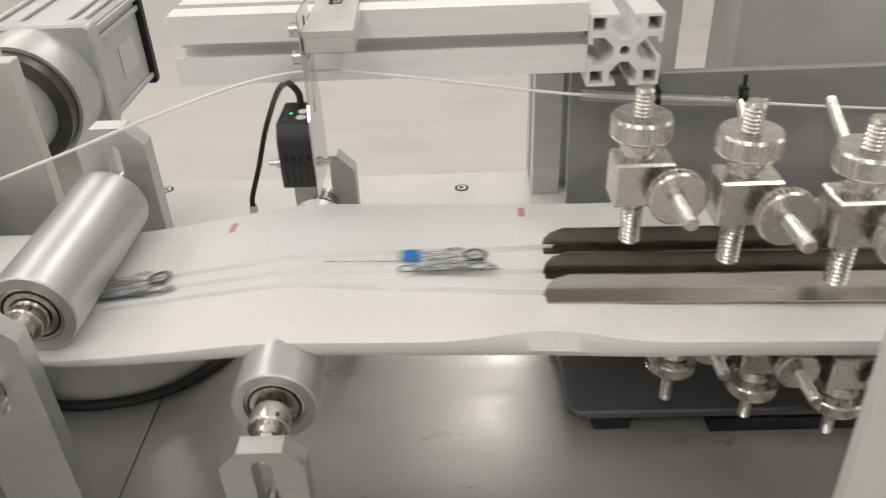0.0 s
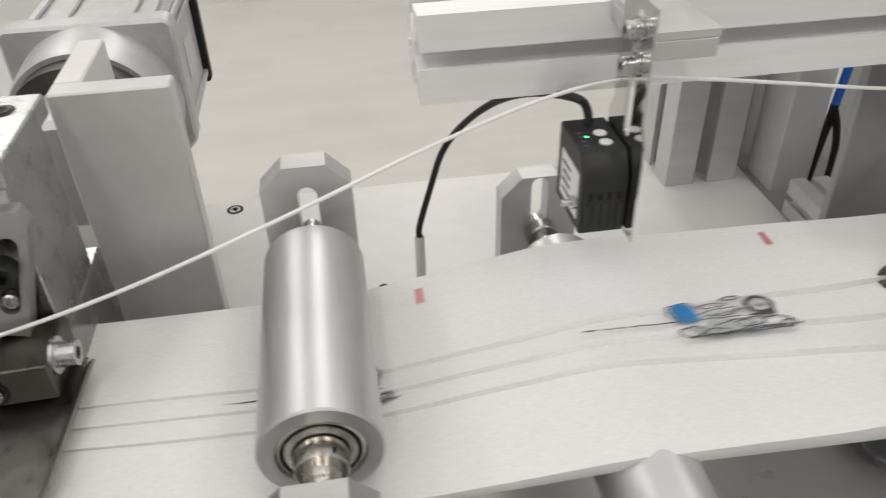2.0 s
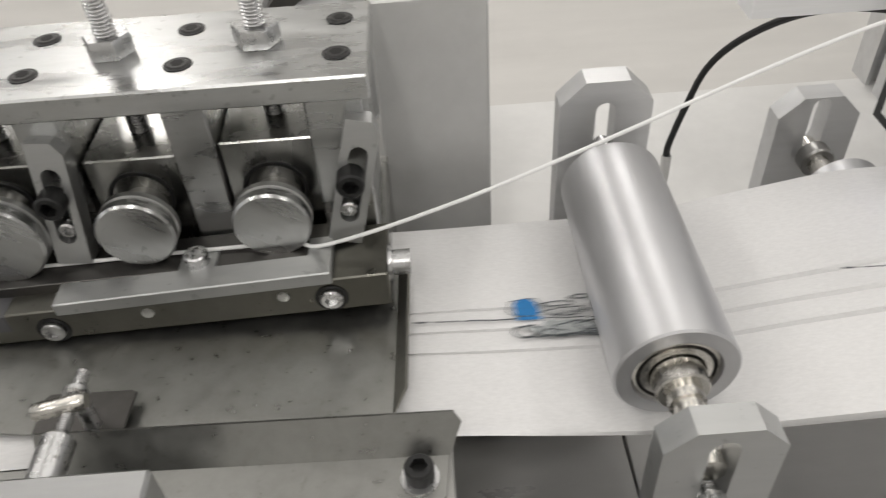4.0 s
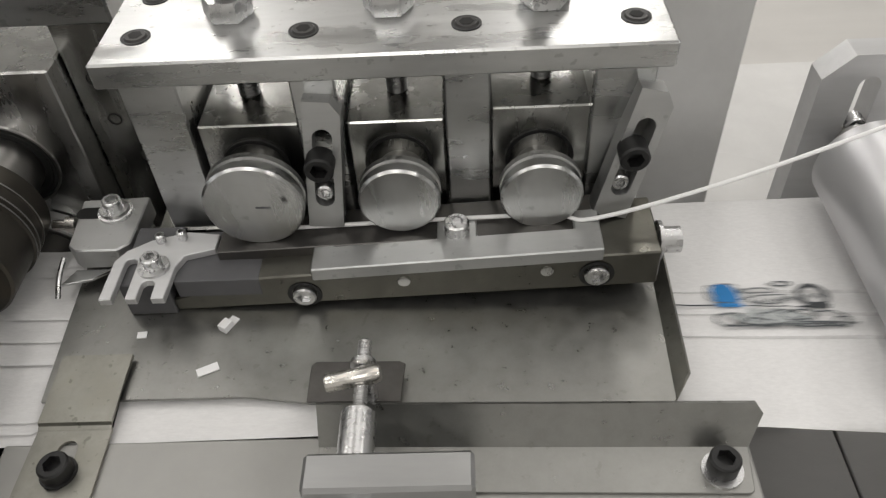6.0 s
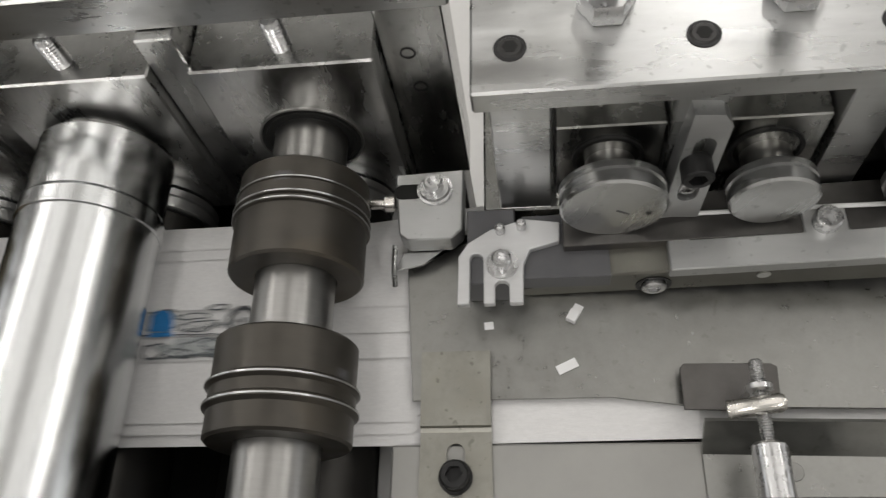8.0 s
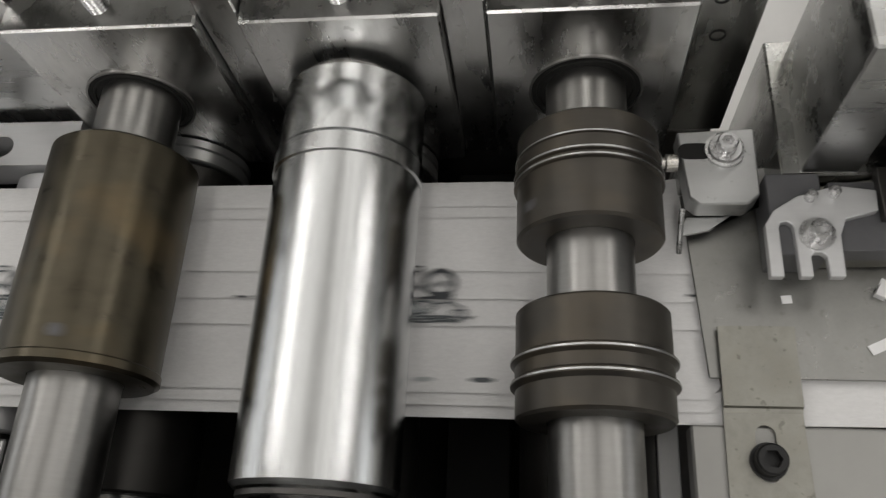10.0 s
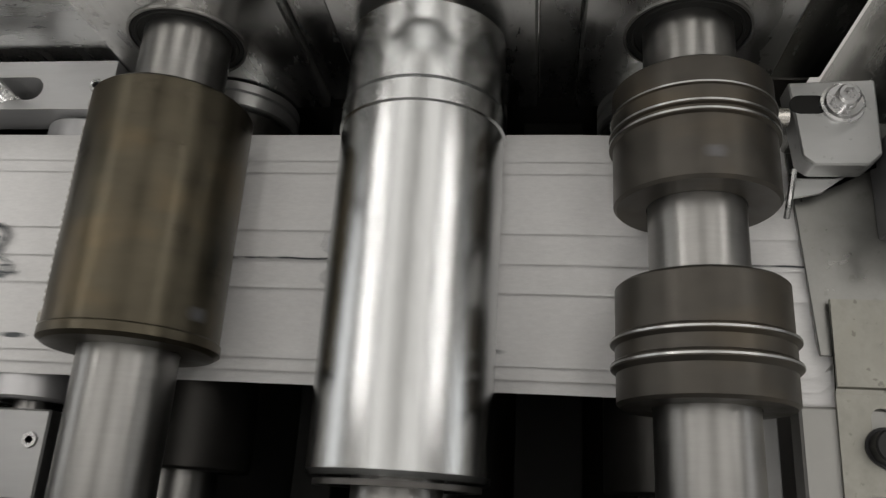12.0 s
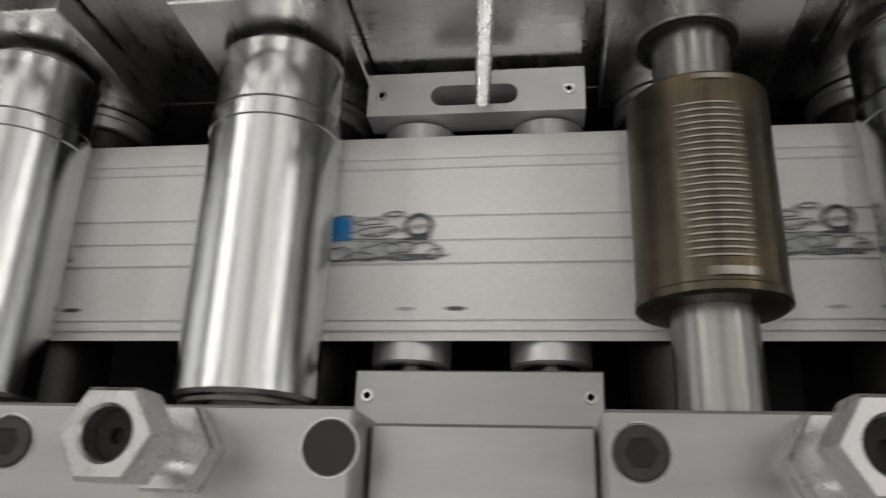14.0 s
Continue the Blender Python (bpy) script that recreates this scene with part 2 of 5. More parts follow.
def join(bm, t):
    if bm is None:
        return t
    me = bpy.data.meshes.new("tmp")
    t.to_mesh(me)
    t.free()
    bm.from_mesh(me)
    bpy.data.meshes.remove(me)
    return bm


def turn(bm, m):
    bmesh.ops.transform(bm, matrix=m, verts=bm.verts)
    return bm


def incline(bm, x0, k, dz=0.0):
    """Lifts bm by k metres for each metre beyond x0."""
    for v in bm.verts:
        v.co.z += dz + k * (v.co.x - x0)
    return bm


def rings(loops, bm=None, cap0=True, cap1=True):
    """A skin over loops of equal length."""
    t = bmesh.new()
    rows = [[t.verts.new(p) for p in loop] for loop in loops]
    n = len(rows[0])
    for a, b in zip(rows, rows[1:]):
        for i in range(n):
            t.faces.new((a[i], a[(i + 1) % n], b[(i + 1) % n], b[i]))
    if cap0:
        t.faces.new(rows[0])
    if cap1:
        t.faces.new(list(reversed(rows[-1])))
    return join(bm, t)


AXES = {"x": ((0, 1, 0), (0, 0, 1), (1, 0, 0)), "y": ((0, 0, 1), (1, 0, 0), (0, 1, 0)), "-y": ((1, 0, 0), (0, 0, 1), (0, -1, 0)), "z": ((1, 0, 0), (0, 1, 0), (0, 0, 1))}


def lathe(c, axis, prof, n=40, bm=None, cap0=True, cap1=True):
    """prof: (distance along the axis from c, radius); a radius below zero is a hexagon's half width."""
    u, v, w = (Vector(q) for q in AXES[axis])
    loops = []
    for d, r in prof:
        loop = []
        for i in range(n):
            a = 2 * math.pi * i / n
            q = r
            if r < 0:
                s = (a % (math.pi / 3)) - math.pi / 6
                q = -r / math.cos(s)
            loop.append(Vector(c) + w * d + (u * math.cos(a) + v * math.sin(a)) * q)
        loops.append(loop)
    return rings(loops, bm, cap0, cap1)


def screw_head(c, axis, r, h, bm=None, n=24):
    """Socket cap screw head that stands on c."""
    return lathe(c, axis, [(0, r), (h - 0.0006, r), (h, r - 0.0006), (h, -r * 0.52), (h - h * 0.55, -r * 0.52)], n, bm)


def thread(c, axis, r, length, pitch=0.00125, bm=None, n=18):
    prof, k = [], int(length / pitch)
    for i in range(k):
        prof += [(i * pitch, r * 0.80), (i * pitch + pitch * 0.5, r)]
    prof += [(length, r * 0.8)]
    return lathe(c, axis, prof, n, bm)


def hex_nut(c, axis, half, h, r, bm=None):
    return lathe(c, axis, [(0, -half * 0.96), (h * 0.12, -half), (h * 0.85, -half), (h, -half * 0.93), (h, r)], 24, bm)


def prism(poly, plane, a, b, bev=0.0005, bm=None):
    """A polygon in plane xz, xy or yz, extruded from a to b along the third axis."""
    t = bmesh.new()
    put = {"xz": lambda p, q: (p[0], q, p[1]), "xy": lambda p, q: (p[0], p[1], q), "yz": lambda p, q: (q, p[0], p[1])}[plane]
    lo, hi = [t.verts.new(put(p, a)) for p in poly], [t.verts.new(put(p, b)) for p in poly]
    t.faces.new(lo)
    t.faces.new(list(reversed(hi)))
    n = len(poly)
    for i in range(n):
        t.faces.new((lo[i], hi[i], hi[(i + 1) % n], lo[(i + 1) % n]))
    bmesh.ops.recalc_face_normals(t, faces=t.faces)
    if bev:
        bmesh.ops.bevel(t, geom=t.edges[:], offset=bev, segments=1, affect="EDGES")
    return join(bm, t)


def slot_poly(x, z, hw, hh, n=8):
    """A slot's outline, upright, round at both ends."""
    pts = [(x + hw * math.cos(math.pi * i / n), z + hh - hw + hw * math.sin(math.pi * i / n)) for i in range(n + 1)]
    return pts + [(x - hw * math.cos(math.pi * i / n), z - hh + hw - hw * math.sin(math.pi * i / n)) for i in range(n + 1)]


def plate_with_hole(outer, hole, plane, a, b, bm=None):
    """A plate between a and b with a hole, or a list of holes, right through it, each outline a list of places in its plane."""
    t = bmesh.new()
    put = {"xz": lambda p, q: (p[0], q, p[1]), "xy": lambda p, q: (p[0], p[1], q), "yz": lambda p, q: (q, p[0], p[1])}[plane]
    edges = []
    for loop in [outer] + (hole if isinstance(hole[0], list) else [hole]):
        vs = [t.verts.new(put(p, a)) for p in loop]
        edges += [t.edges.new((vs[i], vs[(i + 1) % len(vs)])) for i in range(len(vs))]
    bmesh.ops.triangle_fill(t, use_beauty=True, edges=edges)
    faces = t.faces[:]
    made = bmesh.ops.extrude_face_region(t, geom=faces)
    moved = [g for g in made["geom"] if isinstance(g, bmesh.types.BMVert)]
    shift = {"xz": (0, b - a, 0), "xy": (0, 0, b - a), "yz": (b - a, 0, 0)}[plane]
    bmesh.ops.translate(t, verts=moved, vec=shift)
    return join(bm, t)


def tube(pts, r, n=10, bm=None, steps=6):
    """A round line through pts, smoothed."""
    ps = [Vector(p) for p in pts]
    fine = []
    for i in range(len(ps) - 1):
        p0, p1, p2, p3 = ps[max(i - 1, 0)], ps[i], ps[i + 1], ps[min(i + 2, len(ps) - 1)]
        for k in range(steps):
            q = k / steps
            fine.append(0.5 * ((2 * p1) + (p2 - p0) * q + (2 * p0 - 5 * p1 + 4 * p2 - p3) * q * q + (3 * p1 - p0 - 3 * p2 + p3) * q ** 3))
    fine.append(ps[-1])
    loops, up = [], Vector((0.13, 0.31, 0.94)).normalized()
    for i, p in enumerate(fine):
        d = (fine[min(i + 1, len(fine) - 1)] - fine[max(i - 1, 0)]).normalized()
        s = d.cross(up).normalized()
        q = s.cross(d)
        loops.append([p + (s * math.cos(2 * math.pi * k / n) + q * math.sin(2 * math.pi * k / n)) * r for k in range(n)])
    return rings(loops, bm)


def flat_stroke(pts, w, z=0.0, bm=None, closed=False):
    """A flat inked line of width w through pts (x, y)."""
    t = bmesh.new()
    n = len(pts)
    rows = []
    for i in range(n):
        a, b = (pts[(i - 1) % n], pts[(i + 1) % n]) if closed else (pts[max(i - 1, 0)], pts[min(i + 1, n - 1)])
        d = Vector((b[0] - a[0], b[1] - a[1])).normalized()
        rows.append([t.verts.new((pts[i][0] - d.y * w * s, pts[i][1] + d.x * w * s, z)) for s in (-0.5, 0.5)])
    for i in range(n if closed else n - 1):
        a, b = rows[i], rows[(i + 1) % n]
        t.faces.new((a[0], a[1], b[1], b[0]))
    return join(bm, t)

# ---------------------------------------------------------------- the room
tagged(solid("floor", box(-4.0, 3.4, -2.6, 3.4, -0.1, 0.0, 0), "floor"), "pale mottled hard factory floor", "floor", kind="structure")
tagged(solid("wall_north", box(-4.0, 3.4, 3.4, 3.52, 0.0, 2.9, 0), "wall"), "plain white painted wall", "wall", kind="structure")
tagged(solid("wall_south", box(-4.0, 3.4, -2.72, -2.6, 0.0, 2.9, 0), "wall"), "plain white painted wall", "wall", kind="structure")
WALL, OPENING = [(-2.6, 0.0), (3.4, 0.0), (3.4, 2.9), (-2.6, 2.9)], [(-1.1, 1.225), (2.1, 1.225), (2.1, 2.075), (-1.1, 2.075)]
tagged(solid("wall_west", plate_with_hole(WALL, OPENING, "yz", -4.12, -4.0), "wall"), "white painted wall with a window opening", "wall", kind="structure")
tagged(solid("wall_east", plate_with_hole(WALL, OPENING, "yz", 3.4, 3.52), "wall"), "plain white painted wall", "wall", kind="structure")
tagged(solid("ceiling", box(-4.0, 3.4, -2.6, 3.4, 2.9, 3.0, 0), "wall"), "plain white ceiling", "ceiling", kind="structure")

# ---------------------------------------------------------------- the way of the web
PITCH, PERIOD = 0.172, 0.389
X_RIGHT, R_TURN, Z_BACK = 0.36, 0.04, 0.60
COUNT = 20
X_LEFT = X_RIGHT - (COUNT * PITCH - 0.383) / 2


def lerp(x, *pairs):
    return float(np.interp(x, [p[0] for p in pairs], [p[1] for p in pairs]))


def web_z(x):
    """Height of the web's top side."""
    z = lerp(x, (-1.2, 0.8264), (-0.605, 0.8264), (-0.565, 0.8246), (-0.535, 0.8230), (-0.31, 0.8230), (-0.24, 0.8188), (-0.215, 0.8174), (-0.195, 0.8174),
             (-0.165, 0.8200), (-0.105, 0.8280), (-0.09, 0.8295), (-0.075, 0.8295), (0.0, 0.8275), (0.05, 0.8255), (0.4, 0.8200))
    return z


def web_way(s):
    """Place and slope at s metres along the endless way: leftwards on top, back inside the table."""
    w, h, r = X_RIGHT - X_LEFT, 0.8264 - Z_BACK, R_TURN
    q = math.pi * r / 2
    s = s % (2 * (w - 2 * r) + 2 * (h - 2 * r) + 4 * q)
    if s < w - 2 * r:
        x = X_RIGHT - r - s
        k = (web_z(x + 0.006) - web_z(x - 0.006)) / 0.012
        return x, web_z(x), -math.degrees(math.atan(k))
    s -= w - 2 * r
    for cx, cz, a0, run in ((X_LEFT + r, 0.8264 - r, 0, h - 2 * r), (X_LEFT + r, Z_BACK + r, -90, w - 2 * r), (X_RIGHT - r, Z_BACK + r, -180, h - 2 * r), (X_RIGHT - r, 0.8264 - r, -270, 0)):
        if s < q:
            a = a0 - math.degrees(s / r)
            return cx + r * math.sin(radians(a)), cz + r * math.cos(radians(a)), a
        s -= q
        a = radians(a0 - 90)
        if s < run:
            return cx + r * math.sin(a) - s * math.cos(a), cz + r * math.cos(a) + s * math.sin(a), a0 - 90
        s -= run
    return X_RIGHT - r, web_z(X_RIGHT - r), -360


def web_section(x):
    """The web's cut across: (y, height) from the front edge to the back edge, its pleats folded one over another."""
    f = lerp(x, (-0.55, 0), (-0.34, 0.45), (-0.10, 0.85), (0.06, 1.0))
    fold = lerp(x, (-0.55, 1.0), (-0.50, 0.0))
    y0 = lerp(x, (-0.55, 0.2885), (-0.30, 0.2915), (-0.2, 0.2890), (-0.08, 0.2835), (0.06, 0.2830), (0.4, 0.2780))
    y1 = lerp(x, (-0.55, 0.3835), (-0.50, 0.3900), (-0.30, 0.4035), (-0.10, 0.4150), (0.4, 0.4180))
    lines = [lerp(x, (-0.55, a), (-0.30, b), (-0.1, c), (0.06, d)) for a, b, c, d in ((0.3222, 0.3285, 0.3300, 0.3205), (0.3328, 0.3390, 0.3425, 0.3405), (0.3440, 0.3500, 0.3555, 0.3640))]
    a = lerp(x, (-0.55, 0.0015), (-0.45, 0.0012), (-0.28, 0.0013), (-0.15, 0.0019), (0.0, 0.0026), (0.06, 0.0032))
    tuck = lerp(x, (-0.55, 0.0022), (-0.34, 0.0012), (-0.27, -0.0002), (-0.1, -0.0012), (0.03, -0.0012), (0.06, 0.0006))
    skirt = lerp(x, (-0.27, 0.0), (-0.19, 0.006), (-0.09, 0.0105), (0.4, 0.013))
    bulge = 0.004 * math.exp(-((x - 0.045) / 0.035) ** 2)
    sec = [(y0 + 0.001 + skirt * 0.25, -skirt - 0.0002), (y0, -skirt * 0.5), (y0 + 0.0006 + bulge, -skirt * 0.06 + bulge * 0.9), (y0 + 0.004 + bulge, bulge * 0.5)]
    if fold > 0.5:
        sec += [(y0 + 0.0052, 0.0), (y0 + 0.0042, 0.0012), (y0 + 0.0100, 0.0003), (y0 + 0.0086, 0.0015)]
    else:
        sec += [(y0 + 0.006 + bulge, bulge * 0.3), (y0 + 0.008 + bulge, 0.0002), (y0 + 0.012 + bulge, 0.0001), (y0 + 0.014 + bulge, 0.0)]
    last = sec[-1][0]
    for k, y in enumerate(lines):
        sec += [((last + y) / 2, a * 0.4 if k else 0.0), (y + tuck, 0.0), (y, a), (y + 0.0010, a * 1.02)]
        last = y
    sec.append(((last + y1) / 2, a * 0.25))
    if fold > 0.5:
        sec += [(y1 - 0.0150, 0.0), (y1 - 0.0165, 0.0013), (y1 - 0.0105, 0.0003), (y1 - 0.0118, 0.0015)]
    else:
        sec += [(y1 - 0.016, 0.0), (y1 - 0.014, 0.0), (y1 - 0.011, 0.0), (y1 - 0.008, 0.0)]
    sec += [(y1 - 0.001, 0.0005 * fold), (y1, -0.0004)]
    return sec


def build_web():
    total = COUNT * PITCH
    run, step, rows = (X_RIGHT - X_LEFT) - 2 * R_TURN, 0.005, []
    n = int((run + 0.24) / step)
    for i in range(n + 1):
        s = -0.12 + i * step
        x, z, ang = web_way(s + total)
        ca, sa = math.cos(radians(ang)), math.sin(radians(ang))
        wob = 0.00035 * noise.noise((x * 14, 0.3, 0.0))
        row = []
        for y, h in web_section(x):
            h += wob + 0.0009 * noise.noise((x * 22, y * 26, 1.7)) * lerp(x, (-0.55, 0.2), (-0.3, 1.0))
            row.append((x + sa * h, y, z + ca * h))
        rows.append(row)
    ob = thing("fabric_web", (-0.4, 0.335, 0.826), "white pleated nonwoven fabric web running through the rollers", "fabric web")
    last = len(rows[0]) - 1
    for name, c0, c1 in (("front_band", 0, 9), ("pleat", 9, 13), ("pleat", 13, 17), ("back_band", 17, last)):
        bm = bmesh.new()
        band = [[bm.verts.new(p) for p in row[c0:c1 + 1]] for row in rows]
        for a, b in zip(band, band[1:]):
            for p in range(c1 - c0):
                bm.faces.new((a[p], a[p + 1], b[p + 1], b[p]))
        bmesh.ops.solidify(bm, geom=bm.faces[:], thickness=0.0004)
        part(name, bm, "web", ob, smooth=60)
    return ob


build_web()

# ---------------------------------------------------------------- machine table
table = thing("machine_table", (-0.4, 0.4, 0.0), "pale grey steel machine table with a jointed top", "machine table")
for x0, x1, y0, y1, m in ((-0.1955, 0.352, 0.05, 0.419, "frontplate"), (-1.158, 0.352, 0.420, 0.683, "paint"), (-1.158, -0.1965, 0.05, 0.419, "frontplate"), (0.368, 0.75, 0.05, 0.683, "paint"), (-1.45, -1.176, 0.05, 0.683, "paint")):
    part("top_plate", box(x0, x1, y0, y1, 0.690, 0.710, 0.0006), m, table)
part("side_panel", box(-1.45, 0.75, 0.06, 0.08, 0.02, 0.69, 0.001), "greypaint", table)
part("side_panel", box(-1.45, 0.75, 0.65, 0.67, 0.02, 0.69, 0.001), "greypaint", table)
part("end_panel", box(-1.45, -1.43, 0.08, 0.65, 0.02, 0.69, 0.001), "greypaint", table)
part("end_panel", box(0.73, 0.75, 0.08, 0.65, 0.02, 0.69, 0.001), "greypaint", table)
part("bottom_panel", box(-1.45, 0.75, 0.06, 0.67, 0.0, 0.02, 0.001), "greypaint", table)
for x, y in ((0.007, 0.652), (-0.279, 0.667)):
    part("countersunk_screw", lathe((x, y, 0.7101), "z", [(0, 0.0066), (0.0002, 0.0066), (0.0002, 0.0048)], 28), "black", table)
    part("screw_face", lathe((x, y, 0.7103), "z", [(0, 0.0044), (0.0004, 0.0042), (0.0004, -0.0022), (0, -0.0022)], 24), "zinc", table)


# ---------------------------------------------------------------- idler rollers and their brackets
def idler_roller(x, z, y0, y1, r, label):
    ob = thing("idler_roller", (x, (y0 + y1) / 2, z), label, "roller", "idler rollers")
    c = (x, y0, z)
    w = y1 - y0
    part("sleeve", lathe(c, "y", [(0.0035, r * 0.70), (0.0, r * 0.72), (0.0, r - 0.0008), (0.0008, r), (w - 0.0008, r), (w, r - 0.0008), (w, r * 0.7), (w - 0.003, r * 0.68)], 64, cap0=False, cap1=False), "roller", ob)
    for d, sg in ((0.0, 1), (w, -1)):
        b = part("bearing", lathe((x, y0 + d, z), "y", [(sg * 0.003, r * 0.71), (sg * 0.0012, r * 0.70), (sg * 0.0008, r * 0.64), (sg * 0.0022, r * 0.63), (sg * 0.0022, r * 0.58), (sg * 0.0008, r * 0.57), (sg * 0.0004, r * 0.46), (sg * 0.006, r * 0.44)], 48, cap0=False), "nickel", ob)
        part("seal", lathe((x, y0 + d, z), "y", [(sg * 0.0021, r * 0.632), (sg * 0.0018, r * 0.63), (sg * 0.0018, r * 0.58), (sg * 0.0021, r * 0.578)], 48, cap0=False, cap1=False), "black", b)
    return ob


def idler_axle(x, z, y0, y1, r, parent):
    part("axle", lathe((x, y0, z), "y", [(0, r), (y1 - y0, r)], 28), "nickel", parent)


def idler_bracket(x, y, top, label, screw_z, wide=0.0415, thick=0.0125, foot=0.7102, c=0.011, long=0.0155, metal="alu"):
    ob = thing("idler_bracket", (x, y, foot), label, "bracket", "idler brackets")
    h = wide / 2
    outer = [(x - h, foot), (x + h, foot), (x + h, top - c), (x + h - c, top), (x - h + c, top), (x - h, top - c)]
    part("plate", plate_with_hole(outer, slot_poly(x, screw_z, 0.0046, long), "xz", y, y + thick), metal, ob)
    return ob


rollA = idler_roller(-0.2050, 0.8400, 0.2965, 0.405, 0.0222, "satin aluminium idler roller pressing on the fabric web")
rollB = idler_roller(-0.0860, 0.8092, 0.262, 0.424, 0.0200, "satin aluminium idler roller under the fabric web")
for x, z, ya, yb, fy, by, top_f, top_b, sz in ((-0.2050, 0.8400, 0.2835, 0.422, 0.2545, 0.424, 0.8665, 0.8800, 0.0), (-0.0860, 0.8092, 0.242, 0.436, 0.2290, 0.4585, 0.8150, 0.8410, 0.010)):
    # Duller metal than the back bracket's holds the shade on the front face
    f = idler_bracket(x, fy, top_f, "machined aluminium bracket holding the front end of a roller axle", top_f - 0.0275, 0.0370, 0.0100, 0.7102, 0.0088, 0.0225, "milled")
    idler_axle(x, z, fy + 0.004, (ya + yb) / 2, 0.0052, f)
    part("collar", lathe((x, ya, z), "y", [(0, 0.0052), (0, 0.0064), (0.0050, 0.0064), (0.0050, 0.0088), (0.0056, 0.0094), (0.0150, 0.0094), (0.0156, 0.0086)], 40), "nickel", f)
    part("set_screw", lathe((x + 0.0045, ya + 0.0075, z + 0.0075), "z", [(0, 0.0013), (0.0008, 0.0013)], 10), "black", f)
    part("screw", screw_head((x, fy - 0.0002, top_f - 0.0345), "-y", 0.0046, 0.0075), "zinc", f, "zinc-plated socket screw")
    part("screw_thread", thread((x, fy + 0.0095, top_f - 0.0345), "-y", 0.0028, 0.0097, 0.0010), "zinc", f)
    b = idler_bracket(x, by, top_b, "machined aluminium bracket holding the back end of a roller axle", top_b - 0.026 + sz)
    idler_axle(x, z, (ya + yb) / 2, by + 0.006, 0.0052, b)
    part("screw", screw_head((x, by + 0.0035, top_b - 0.034), "-y", 0.0042, 0.006), "zinc", b, "zinc-plated socket screw")
    part("collar", lathe((x, by - 0.012, z), "y", [(0, 0.0078), (0.0007, 0.0085), (0.0080, 0.0085), (0.0085, 0.0078)], 36), "shaft", b)

# round cover and hose under the web
dome = thing("round_cover", (-0.215, 0.40, 0.7102), "low round pale cover on the table under the web", "cover")
part("shell", lathe((-0.237, 0.449, 0.7102), "z", [(0, 0.077), (0.040, 0.077), (0.043, 0.074), (0.043, 0.02)], 72), "paint", dome)
solid("black_hose", tube([(-0.36, 0.385, 0.714), (-0.29, 0.372, 0.714), (-0.235, 0.367, 0.714), (-0.19, 0.380, 0.714), (-0.160, 0.415, 0.714), (-0.153, 0.46, 0.714), (-0.17, 0.54, 0.714)], 0.0036), "cable", "black hose lying round the pale cover", "hose")

# ---------------------------------------------------------------- extrusion beam, post and sensor
def extrusion_section(s, cx, cz, flip=False):
    """Outline of a square slotted extrusion of side s."""
    h, g, l, d = s / 2, s * 0.10, s * 0.19, s * 0.055
    q = []
    for k in range(4):
        a = math.pi / 2 * k
        for u, v in ((h, -h), (h, -g), (h - d, -g), (h - d, -l), (h - s * 0.2, -l), (s * 0.155, -s * 0.06), (s * 0.155, s * 0.06), (h - s * 0.2, l), (h - d, l), (h - d, g), (h, g)):
            q.append((cx + u * math.cos(a) - v * math.sin(a), cz + u * math.sin(a) + v * math.cos(a)))
    return q


beam = thing("aluminium_beam", (-0.035, 0.434, 0.899), "white anodised slotted aluminium extrusion beam", "beam")
part("extrusion", prism(extrusion_section(0.0385, 0.4375, 0.9265), "yz", -0.152, 0.0752, 0.0), "alu_white", beam)
cross = thing("cross_beam", (0.0955, 0.55, 0.899), "slotted aluminium cross beam with its open end in view", "beam")
bores = [[(0.0955 + dx * 0.0148 + u, 0.9195 + dz * 0.0148 + v) for u, v in ((-0.0036, -0.0036), (0.0036, -0.0036), (0.0036, 0.0036), (-0.0036, 0.0036))] for dx in (-1, 1) for dz in (-1, 1)]
bores.append([(0.0955 + 0.0028 * math.cos(k * math.pi / 8), 0.9195 + 0.0028 * math.sin(k * math.pi / 8)) for k in range(16)])
part("open_end", plate_with_hole(extrusion_section(0.040, 0.0955, 0.9195), bores, "xz", 0.4160, 0.4460), "alu_white", cross)
part("extrusion", prism(extrusion_section(0.040, 0.0955, 0.9195), "xz", 0.4462, 0.634, 0.0), "alu_white", cross)
post = thing("aluminium_post", (0.10, 0.65, 0.7102), "upright slotted aluminium extrusion on the table", "post")
# Greyer than the white beam: the post's shadow is in the metal's colour
part("extrusion", turn(prism(extrusion_section(0.060, 0.0, 0.0), "xy", 0.7102, 1.25, 0.0), Matrix.Translation((0.102, 0.665, 0))), "alu", post)
part("slotted_strip", turn(prism(extrusion_section(0.030, 0.0, 0.0), "xy", 0.7102, 1.25, 0.0), Matrix.Translation((0.148, 0.680, 0))), "alu", post, "narrow slotted strip")

clamp = thing("sensor_clamp", (-0.06, 0.39, 0.93), "milled aluminium clamp block on the beam with a zinc screw", "clamp")
part("block", plate_with_hole([(-0.0720, 0.3730), (-0.0465, 0.3730), (-0.0510, 0.4720), (-0.0720, 0.4720)], [(-0.0610 + a, 0.4280 + b) for a, b in slot_poly(0, 0, 0.0036, 0.0090)], "xy", 0.9459, 0.9489), "alu", clamp)
part("lip", box(-0.0719, -0.0466, 0.3731, 0.4178, 0.9380, 0.9458, 0.0006), "alu", clamp)
part("screw", thread((-0.0610, 0.4300, 0.9462), "z", 0.0030, 0.0120), "zinc", clamp)
